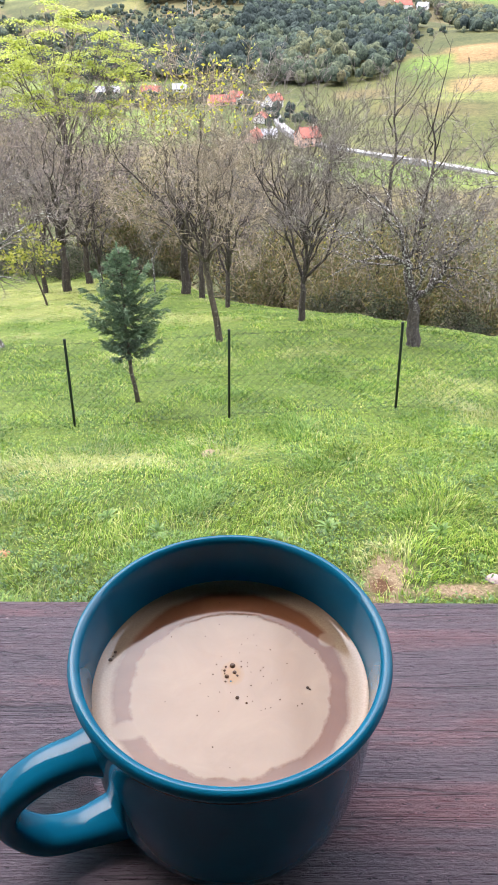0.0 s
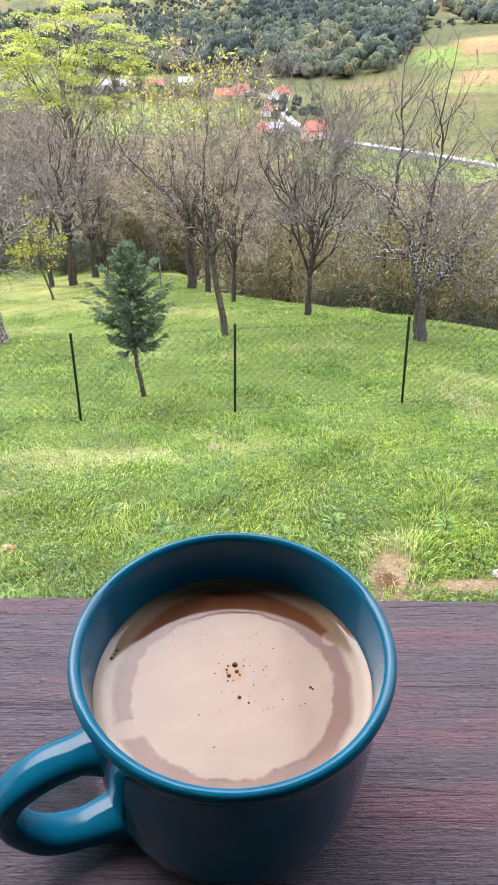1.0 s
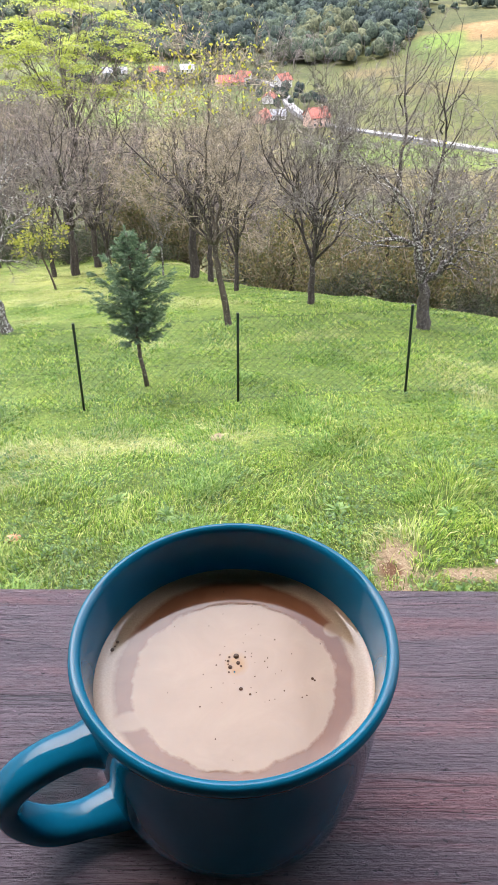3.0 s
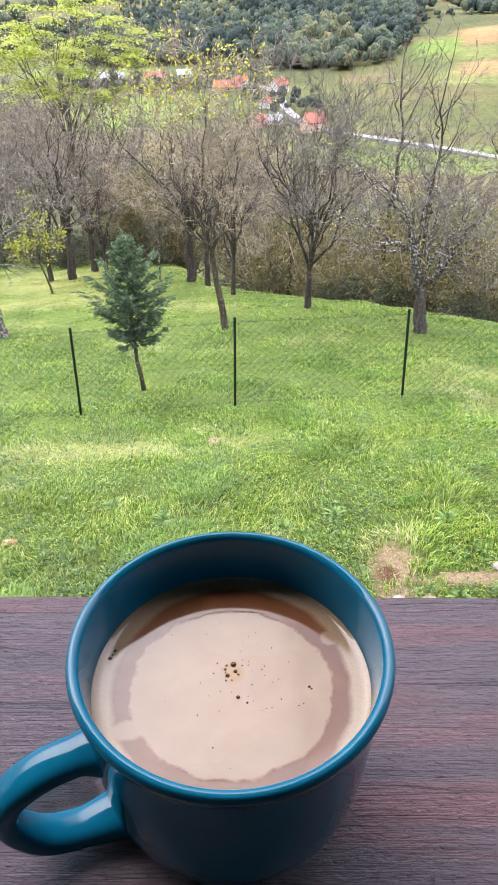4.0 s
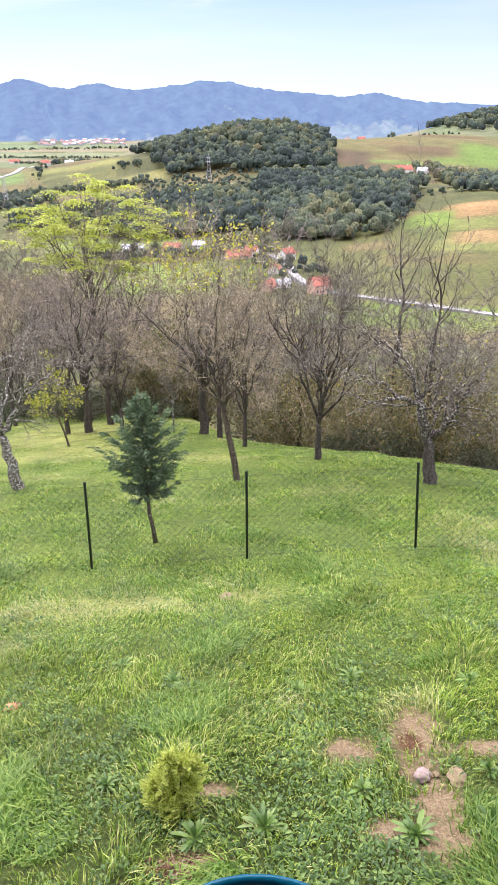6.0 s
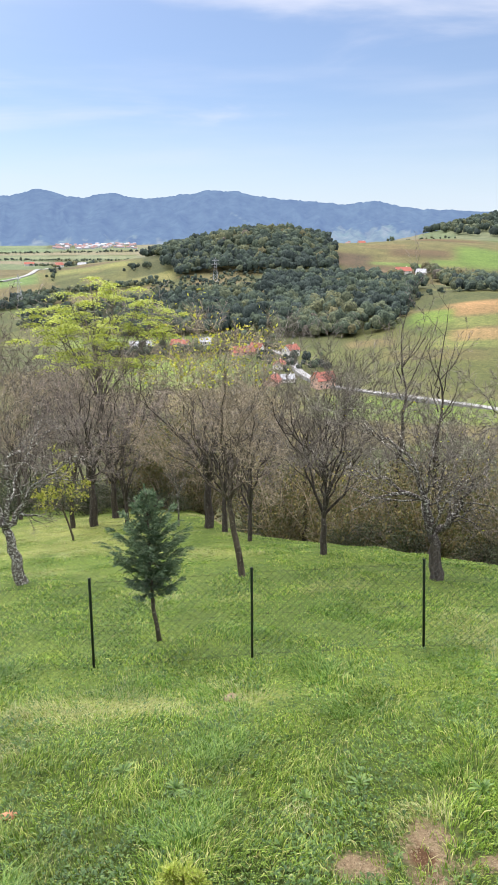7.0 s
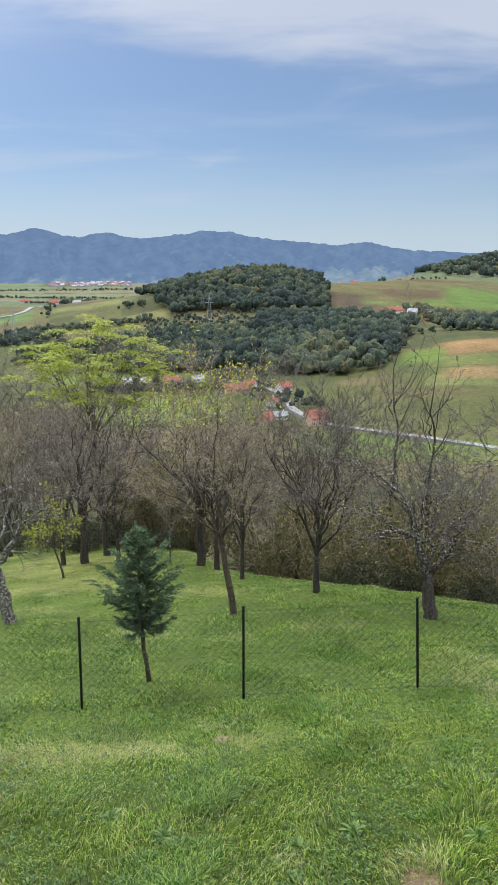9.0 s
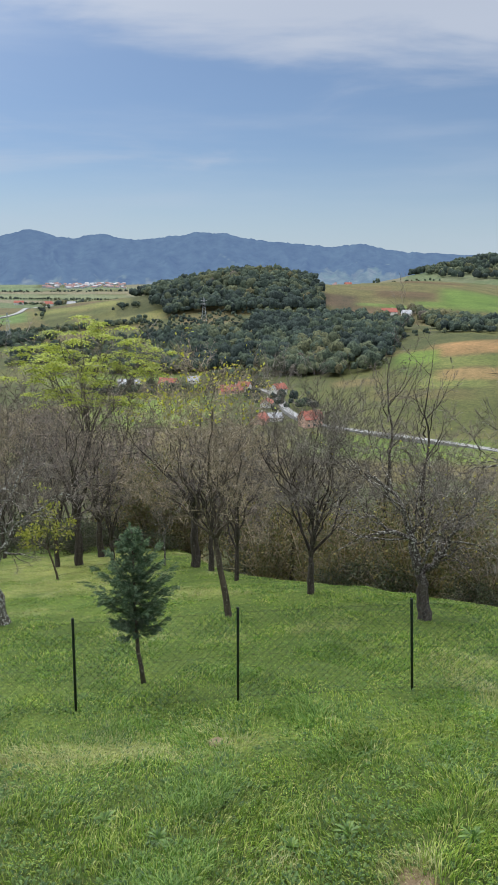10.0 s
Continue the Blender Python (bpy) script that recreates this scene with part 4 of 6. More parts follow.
def stand(root, x, y, turn=0, size=1.0):
    root.matrix_basis = Matrix.Translation((x, y, ground_z(x, y) - 0.02)) @ pose(0, 0, 0, 0, 0, turn) @ Matrix.Scale(size, 4)
    return root


def orchard():
    rnd = random.Random(11)
    # the old fruit tree with lichen on its leaning trunk
    stand(bare_tree("fruit_tree", "old bare fruit tree with pale lichen on its leaning trunk", 1, [
        (0.17, [(0, 0, -0.15), (-0.12, 0, 0.7), (-0.28, 0, 1.5)]),
        (0.125, [(-0.28, 0, 1.4), (0.05, 0.1, 2.0), (0.5, 0.0, 2.6), (1.2, 0.1, 3.1), (1.9, 0.2, 3.35)]),
        (0.10, [(-0.28, 0, 1.4), (-0.5, 0.1, 2.4), (-0.35, 0.2, 3.4), (-0.5, 0.1, 4.6)]),
        (0.08, [(-0.28, 0, 1.5), (-0.9, -0.3, 2.2), (-1.7, -0.5, 3.0), (-2.4, -0.4, 3.6)]),
        (0.08, [(-0.25, 0, 1.5), (-0.15, 0, 2.6), (-0.1, 0, 3.26), (0.32, 0.1, 3.5), (0.72, 0.1, 3.72), (1.2, 0.1, 4.05)]),
        (0.07, [(-0.3, 0, 1.6), (-0.2, 0.7, 2.5), (0.2, 1.3, 3.6), (0.5, 1.5, 4.6)])], (BARK_LICHEN, TWIG_DARK)), -5.9, 15.77)
    # the slim leaning tree with yellowing leaves high up
    stand(bare_tree("fruit_tree", "slim brown fruit tree with cut stems and few yellow leaves", 2, [
        (0.088, [(0, 0, -0.15), (-0.10, 0, 0.7), (-0.26, 0, 1.55), (-0.30, 0, 2.0)]),
        (0.06, [(-0.28, 0, 1.9), (-0.2, 0.05, 2.7), (-0.02, 0.1, 3.5), (0.02, 0.1, 4.0)]),
        (0.055, [(-0.28, 0, 1.9), (-0.4, 0.1, 2.8), (-0.45, 0.1, 3.8), (-0.35, 0.1, 5.0), (-0.4, 0.1, 5.6)]),
        (0.045, [(-0.28, 0, 1.8), (-0.9, 0.1, 2.5), (-1.5, 0.2, 2.9), (-2.1, 0.2, 3.1)]),
        (0.045, [(-0.28, 0, 1.9), (-0.8, -0.2, 3.0), (-1.2, -0.2, 4.0), (-1.3, -0.2, 5.0)]),
        (0.04, [(-0.28, 0, 1.9), (0.1, -0.3, 2.5), (0.5, -0.4, 2.7), (0.75, -0.4, 2.3)]),
        (0.045, [(-0.28, 0, 1.9), (0.1, 0.3, 3.0), (0.3, 0.5, 4.2), (0.2, 0.5, 5.3)])], (BARK_BROWN, TWIG_BROWN), leaves=750, leaf=LEAF_YELLOW, leaf_size=0.075, leaf_low=4.6), -0.44, 15.0)
    # the vase-shaped plum
    stand(bare_tree("fruit_tree", "bare grey vase-shaped fruit tree with many upright limbs", 3, vase(rnd, 5.4, 1.1, 0.105, 11, 1.5), (BARK_DARK, TWIG_GREY), plan={"rise": 0.10, "spread": 0.6}), 1.59, 16.9)
    # the big spreading tree by the fence
    stand(bare_tree("fruit_tree", "large spreading bare fruit tree with lichened limbs", 5, [
        (0.17, [(0, 0, -0.15), (-0.03, 0, 0.5), (-0.15, 0, 1.1)]),
        (0.095, [(-0.17, 0, 1.05), (-0.44, 0, 1.85), (-1.08, -0.1, 2.25), (-1.74, -0.2, 2.55), (-2.3, -0.2, 2.68)]),
        (0.085, [(-0.17, 0, 1.1), (-0.38, 0.2, 2.0), (-0.7, 0.2, 2.78), (-1.13, 0.3, 3.06), (-1.64, 0.3, 3.32), (-2.2, 0.3, 3.42)]),
        (0.088, [(-0.17, 0, 1.1), (-0.33, 0.1, 1.72), (-0.19, 0.2, 2.33), (-0.2, 0.2, 2.95), (-0.05, 0.2, 3.5)]),
        (0.088, [(-0.15, 0, 1.1), (0.15, -0.1, 1.42), (0.41, -0.2, 1.95), (0.66, -0.2, 2.4), (0.9, -0.2, 2.67), (1.3, -0.2, 2.8)]),
        (0.080, [(-0.12, 0, 1.05), (0.09, 0.1, 1.22), (0.47, 0.1, 1.45), (0.81, 0.2, 1.53), (1.3, 0.2, 1.56)]),
        (0.050, [(-0.15, 0, 1.1), (0.08, 0.4, 1.9), (0.2, 0.6, 2.6), (0.05, 0.7, 3.3)]),
        (0.045, [(-0.15, 0, 1.1), (-0.1, -0.5, 1.9), (0.3, -0.8, 2.6), (0.45, -0.9, 3.2)])], (BARK_SPECKLED, TWIG_GREY), plan={"wander": 0.42, "spread": 0.9, "count": (10, 9, 13)}, leaves=160, leaf=LEAF_YELLOW, leaf_size=0.05), 3.77, 13.91)
    # its neighbour, whose limbs reach into view
    stand(bare_tree("fruit_tree", "bare crooked fruit tree with arching limbs", 6, [
        (0.15, [(0, 0, -0.15), (0.05, 0, 0.7), (-0.05, 0, 1.4)]),
        (0.08, [(-0.05, 0, 1.3), (-0.5, 0, 2.3), (-1.1, 0, 3.0), (-1.7, 0.1, 3.0), (-2.2, 0.1, 2.6)]),
        (0.08, [(-0.05, 0, 1.3), (-0.4, 0.1, 2.6), (-0.8, 0.1, 3.8), (-1.0, 0.1, 4.6)]),
        (0.08, [(-0.05, 0, 1.4), (0.5, 0, 2.4), (1.1, 0.1, 3.2), (1.7, 0.1, 4.0)])], (BARK_SPECKLED, TWIG_GREY), plan={"wander": 0.42}), 7.0, 14.7, 0, 1.2)
    # a young tree still in leaf
    stand(bare_tree("young_tree", "young leaning tree with yellow-green leaves on the lawn", 7, [
        (0.045, [(0, 0, -0.1), (-0.12, 0, 0.5), (-0.32, 0, 1.2)]),
        (0.025, [(-0.30, 0, 1.1), (-0.35, 0, 1.9), (-0.30, 0, 2.7)]),
        (0.02, [(-0.30, 0, 1.1), (-0.65, 0.1, 1.4), (-1.0, 0.1, 1.45)]),
        (0.02, [(-0.30, 0, 1.1), (0.0, 0, 1.5), (0.35, 0.1, 1.75)]),
        (0.02, [(-0.30, 0, 1.2), (-0.2, -0.3, 1.7), (-0.1, -0.5, 2.1)])], (BARK_BROWN, TWIG_BROWN), last=2, plan={"count": (7, 6)}, leaves=900, leaf=LEAF_GREEN, leaf_size=0.11), -6.34, 22.1)
    # darker trees at the end of the lawn
    proto = [bare_tree("fruit_tree", "bare dark-trunked fruit tree at the end of the lawn", 20 + k, vase(rnd, 5.6 + k * 0.4, 1.5, 0.16 - 0.03 * k, 7, 1.7), (BARK_DARK, (TWIG_RED, TWIG_DARK, TWIG_BROWN)[k]), plan={"count": (6, 7, 11), "rise": 0.03, "straight": True, "thin": 0.006}) for k in range(3)]
    spots = [(-1.85, 23.1, 1.15), (-1.25, 22.2, 0.85), (-0.34, 19.9, 0.8), (-6.4, 25.2, 1.0), (-7.25, 25.3, 1.0), (-10.6, 29.0, 1.25), (-6.1, 27.6, 0.9), (-5.05, 24.8, 0.8)]
    used = set()
    for i, (x, y, s) in enumerate(spots):
        k = i % 3
        m = Matrix.Translation((x, y, ground_z(x, y) - 0.02)) @ pose(0, 0, 0, 0, 0, i * 71)
        if k in used:
            copy_thing(proto[k], m @ Matrix.Scale(s, 4))
        else:
            used.add(k)
            proto[k].matrix_basis = m @ Matrix.Scale(s, 4)
    # a thin young stem with lichen
    stand(bare_tree("young_tree", "thin young bare tree with a pale stem", 31, vase(rnd, 2.6, 1.1, 0.04, 4, 0.5), (BARK_LICHEN, TWIG_GREY), last=2), -2.95, 23.5)
    # two tall slender trees beyond the crest
    for seed, x, y, h in ((41, 4.3, 21.5, 8.9), (42, 5.35, 21.0, 8.4), (43, 1.6, 25.0, 7.0)):
        limbs = [(0.10, [(0, 0, -0.2), (0.05, 0, 2.0), (0.0, 0, 3.6)]), (0.085, [(0, 0, 3.5), (0.1, 0, h * 0.6), (-0.05, 0, h * 0.8), (0.1, 0, h)])]
        for k in range(9):
            a, z = k * 2.4, 2.5 + k * (h - 4.5) / 9
            limbs.append((0.032, [(0, 0, z), (math.cos(a) * 0.5, math.sin(a) * 0.5, z + 0.7), (math.cos(a) * 0.8, math.sin(a) * 0.8, z + 1.7)]))
        stand(bare_tree("slender_tree", "tall slender bare tree standing below the crest", seed, limbs, (BARK_DARK, TWIG_DARK), plan={"count": (5, 6, 8), "rise": 0.14, "wander": 0.30, "shrink": 0.42, "thin": 0.0055}), x, y)


orchard()


def wood_edge():
    """The bare wood on the slope below the lawn."""
    rnd = random.Random(77)
    protos = []
    for k in range(5):
        limbs = vase(rnd, 7.6 + k * 0.5, 2.2, 0.12, 8, 2.5)
        protos.append([bare_tree("bare_tree", "leafless tree with dense fine twigs in the wood", 50 + k, limbs, (BARK_GREY, (TWIG_RED, TWIG_DARK, TWIG_RED, TWIG_DARK, TWIG_DARK)[k]), plan={"count": (5, 6, 7), "rise": 0.03, "thin": 0.0115, "spread": 0.9, "straight": True, "wander": 0.32}), False])
        tagged(protos[-1][0], group="trees of the wood")
    spots = []
    tries = 0
    before_locust = [(-8.7, 33.4), (-7.0, 32.6), (-7.8, 34.6), (-10.3, 35.0), (-6.4, 35.2), (-9.4, 31.6)]
    while len(spots) < 52 and tries < 4000:
        tries += 1
        x, y = before_locust.pop() if before_locust else (rnd.uniform(-19, 15), rnd.uniform(22, 46))
        if y < crest_y(x) + 2.0 or abs(x) > 3 + 0.385 * y or any((x - a) ** 2 + (y - b) ** 2 < 3.6 for a, b in spots):
            continue
        spots.append((x, y))
        k = rnd.randrange(5)
        s = rnd.uniform(0.8, 1.15) * (1.0 if x < 0 else 0.85)
        if -0.172 < x / y < -0.085:      # a dip in the wood lets the meadow beyond show
            s *= 0.62
        elif x / y < -0.172:
            s = min(1.22, s * 1.25)
        elif x / y > 0.17:
            s *= 0.75 if y < 27 else 1.0
        m = Matrix.Translation((x, y, ground_z(x, y) - 0.1)) @ pose(0, 0, 0, 0, 0, rnd.uniform(0, 360)) @ Matrix.Scale(s, 4)
        if protos[k][1]:
            copy_thing(protos[k][0], m)
        else:
            protos[k][0].matrix_basis, protos[k][1] = m, True


wood_edge()


def locust():
    """The lime-green locust tree above the wood: thin crooked limbs that end in flat, drooping tiers of leaves with gaps between."""
    rnd = random.Random(5)
    root = thing("locust_tree", (0, 0, 0), "tall locust tree with lime-green leaves in flat tiers", "tree")
    wood, leaves = Shape(), Shape()
    trunk = smooth_curve([(0, 0, -0.3), (0.2, 0, 3.0), (0.0, 0.1, 6.0), (0.2, 0, 8.2)], 4)
    wood.tube(trunk, [0.085 * (1 - 0.7 * k / (len(trunk) - 1)) for k in range(len(trunk))], 8)
    for k in range(30):
        a = k * 2.4 + rnd.uniform(-0.3, 0.3)
        reach = 3.4 * math.sqrt((k + 0.5) / 30)
        top = 12.3 - 0.12 * reach ** 2 - 3.6 * rnd.random() ** 1.6
        out = Vector((math.cos(a), math.sin(a), 0))
        foot = Vector((0.1, 0, rnd.uniform(4.5, min(7.5, top - 1.5))))
        end = Vector((0.2, 0, top)) + out * reach
        pts = smooth_curve([foot, foot.lerp(end, 0.4) + unit(rnd) * 0.3 - out * 0.25, foot.lerp(end, 0.75) + unit(rnd) * 0.25, end], 3)
        wood.tube(pts, [0.035 * (1 - 0.8 * j / (len(pts) - 1)) + 0.004 for j in range(len(pts))], 5)
        for _ in range(4):
            c = pts[rnd.randrange(len(pts) - 3, len(pts))] + Vector((rnd.gauss(0, 0.55), rnd.gauss(0, 0.55), rnd.uniform(-0.3, 0.3)))
            wood.tube([pts[-3], c], [0.010, 0.004], 3)
            wide = rnd.uniform(0.22, 0.4)
            for _ in range(rnd.randint(110, 190)):
                dx, dy = rnd.gauss(0, wide), rnd.gauss(0, wide)
                p = c + Vector((dx, dy, rnd.gauss(0, 0.035) - 0.35 * (dx * dx + dy * dy)))
                al = Vector((rnd.uniform(-1, 1), rnd.uniform(-1, 1), rnd.uniform(-0.6, 0.15))).normalized()
                sd = al.cross(Vector((rnd.uniform(-0.4, 0.4), rnd.uniform(-0.4, 0.4), 1))).normalized()
                leaves.leaf(p, al, sd, rnd.uniform(0.10, 0.17), 0.075)
    part("trunk", wood.mesh("trunk"), BARK_GREY, root)
    part("crown", leaves.mesh("crown", False), LEAF_LIME, root)
    stand(root, -8.5, 36.4, 0, 1.0)


locust()


def leafy_bush(name, label, seed, width, height, count, leaf, size, twigs):
    rnd = random.Random(seed)
    sh, tw = Shape(), Shape()
    clumps = [(rnd.uniform(-0.5, 0.5) * width, rnd.uniform(-0.5, 0.5) * width, rnd.uniform(0.15, 0.9) * height) for _ in range(26)]
    for cx, cy, cz in clumps:
        tw.tube([(cx * 0.15, cy * 0.15, -0.1), (cx * 0.6, cy * 0.6, cz * 0.6), (cx, cy, cz)], [0.03, 0.02, 0.006], 4)
        for _ in range(7):
            e = Vector((cx, cy, cz)) + unit(rnd) * 0.55
            tw.tube([(cx * 0.8, cy * 0.8, cz * 0.8), e], [0.01, 0.004], 3, cap=False)
        for _ in range(count // 26):
            p = Vector((cx, cy, cz)) + unit(rnd) * (0.65 * rnd.random() ** 0.5)
            p.z = max(0.02, p.z)
            a = unit(rnd)
            sh.leaf(p, a, a.cross(unit(rnd)).normalized(), size * rnd.uniform(0.6, 1.3), size * 0.6)
    root = thing(name, (0, 0, 0), label, "bush")
    part("branchwork", tw.mesh("branchwork"), twigs, root)
    part("foliage", sh.mesh("foliage", False), leaf, root)
    return root


def undergrowth():
    rnd = random.Random(9)
    a = leafy_bush("bush", "olive and brown autumn shrub below the crest", 1, 2.6, 3.4, 3400, LEAF_OLIVE, 0.11, TWIG_BROWN)
    b = leafy_bush("bush", "dark green bramble thicket at the foot of the wood", 2, 2.8, 1.8, 2600, BRAMBLE, 0.12, TWIG_DARK)
    for ob in (a, b):
        tagged(ob, group="shrubs below the crest")
    first, placed = (a, b), set()
    for x, y0, k, s in ((3.2, 19.5, 0, 1.0), (5.2, 18.2, 0, 1.1), (7.4, 17.2, 0, 1.15), (9.3, 16.8, 0, 1.2), (6.6, 20.8, 0, 1.3), (9.0, 20.5, 0, 1.3), (11.5, 19.0, 0, 1.3), (4.2, 22.5, 0, 1.3), (0.6, 22.4, 0, 1.1), (2.2, 21.0, 0, 1.0), (1.2, 25.0, 0, 1.2),
                       (4.4, 18.0, 1, 0.7), (2.6, 18.6, 1, 0.6), (6.4, 16.6, 1, 0.7), (-9.5, 29.5, 1, 1.2), (-6.8, 29.0, 1, 1.1), (-12.5, 30.5, 1, 1.3), (-15.0, 31.0, 1, 1.3), (-8.2, 27.8, 1, 1.2), (-10.9, 30.0, 1, 1.3), (-4.4, 28.6, 1, 0.9), (-0.6, 24.6, 1, 0.8), (-6.2, 28.2, 1, 1.0), (0.4, 22.8, 1, 0.8), (-2.6, 27.6, 0, 0.9), (-7.6, 26.6, 1, 0.9), (-5.2, 26.4, 1, 0.8), (-11.8, 28.6, 1, 1.2), (-3.6, 25.8, 1, 0.7), (-3.3, 27.0, 0, 1.2), (-4.3, 28.2, 0, 1.3), (-4.9, 30.0, 0, 1.5), (-3.2, 30.5, 0, 1.4), (-5.8, 31.5, 0, 1.5)):
        y = 1.1 * y0 + 0.3
        m = Matrix.Translation((x, y, ground_z(x, y) - 0.05)) @ pose(0, 0, 0, 0, 0, rnd.uniform(0, 360)) @ Matrix.Scale(s, 4)
        if k in placed:
            copy_thing(first[k], m)
        else:
            placed.add(k)
            first[k].matrix_basis = m


undergrowth()


def spruce():
    rnd = random.Random(8)
    root = thing("spruce", (0, 0, 0), "young blue-green spruce with a bare lower trunk", "tree")
    wood, needles = Shape(), Shape()
    h = 2.72
    axis = lambda z: Vector((-0.085 * min(1, max(0.0, z) / 0.9) ** 0.6 - 0.01 * z + 0.012 * math.sin(z * 7), 0, z))
    wood.tube([axis(z) for z in (-0.05, 0.3, 0.6, 0.95, 1.6, 2.2, h)], [0.046, 0.038, 0.035, 0.030, 0.018, 0.010, 0.003], 7)
    for k in range(120):
        t = (k + rnd.random()) / 120
        z = 0.92 + (h - 0.96) * t
        reach = 0.56 * float(np.interp(t, (0, 0.14, 0.34, 0.55, 0.75, 0.9, 1.0), (0.5, 0.88, 1.0, 0.80, 0.46, 0.22, 0.05))) * rnd.choice((0.6, 0.8, 1.0, 1.15)) * rnd.uniform(0.85, 1.1) + 0.035
        a = k * 2.399 + rnd.uniform(-0.3, 0.3)
        d = Vector((math.cos(a), math.sin(a), rnd.uniform(-0.12, 0.35) + 0.6 * t)).normalized()
        p0 = axis(z)
        pts = [p0 + d * (reach * s) + Vector((0, 0, -0.16 * reach * math.sin(s * 3.1) + 0.26 * reach * s * s)) for s in (0, 0.35, 0.7, 1.0)]
        wood.tube(pts, [0.009, 0.006, 0.004, 0.002], 3, cap=False)
        for s in range(int((6 + 40 * reach) * (1.0 if t < 0.6 else 0.7))):
            f = rnd.uniform(0.02, 1.0) * 3
            i = min(2, int(f))
            base = pts[i].lerp(pts[i + 1], f - i)
            sd = d * 1.2 + unit(rnd) * 0.75
            sd.z *= 0.5
            sd.normalize()
            length = 0.13 * rnd.uniform(0.6, 1.2) * (0.5 + reach)
            for _ in range(20):
                at = base + sd * (length * rnd.random())
                nd = (sd * 1.1 + unit(rnd) * 0.7).normalized()
                needles.leaf(at, nd, nd.cross(unit(rnd)).normalized(), rnd.uniform(0.035, 0.06), 0.012)
    part("trunk", wood.mesh("trunk"), BARK_BROWN, root)
    part("needles", needles.mesh("needles", False), NEEDLE, root)
    stand(root, -1.74, 10.55)


spruce()


def golden_bush():
    """A small thuja: flat feathery sprays that point up and out from a lumpy middle."""
    rnd = random.Random(15)
    root = thing("thuja", (0, 0, 0), "small golden-yellow thuja bush on the lawn", "bush")
    wood, sh = Shape(), Shape()
    lumps = [(-0.02, 0.00, 0.22, 0.13), (-0.11, -0.04, 0.14, 0.10), (0.06, -0.03, 0.13, 0.12), (0.04, 0.03, 0.36, 0.09), (-0.03, 0.0, 0.33, 0.10), (0.12, 0.02, 0.37, 0.06), (-0.14, 0.02, 0.20, 0.07), (0.0, -0.10, 0.09, 0.10), (0.10, 0.0, 0.24, 0.07), (-0.04, 0.03, 0.42, 0.06)]
    for k in range(800):
        cx, cy, cz, cr = lumps[rnd.randrange(len(lumps))]
        out = unit(rnd)
        tip = Vector((cx, cy, cz)) + out * (cr * rnd.uniform(0.5, 1.35))
        d = (out + Vector((0, 0, 0.55)) + unit(rnd) * 0.35).normalized()
        length = rnd.uniform(0.05, 0.095)
        start = tip - d * length
        if start.z < 0.01:
            continue
        wood.tube([start, tip], [0.0014, 0.0005], 3, cap=False)
        side = d.cross(unit(rnd)).normalized()
        for j in range(8):
            f = 0.1 + 0.9 * j / 7
            base = start.lerp(tip, f)
            for sgn in (-1, 1):
                ld = (d * 0.8 + side * sgn * 0.75 + unit(rnd) * 0.2).normalized()
                sh.leaf(base, ld, ld.cross(d.cross(side)).normalized(), 0.028 * (1.2 - 0.7 * f) * rnd.uniform(0.7, 1.3), 0.0085)
    for cx, cy, cz, cr in lumps:
        wood.tube([(0, 0, -0.02), (cx * 0.5, cy * 0.5, cz * 0.5), (cx, cy, cz)], [0.008, 0.005, 0.002], 5)
    part("branchwork", wood.mesh("branchwork"), BARK_BROWN, root)
    part("foliage", sh.mesh("foliage", False), THUJA, root)
    stand(root, -0.60, 3.74, 0, 1.2)


golden_bush()

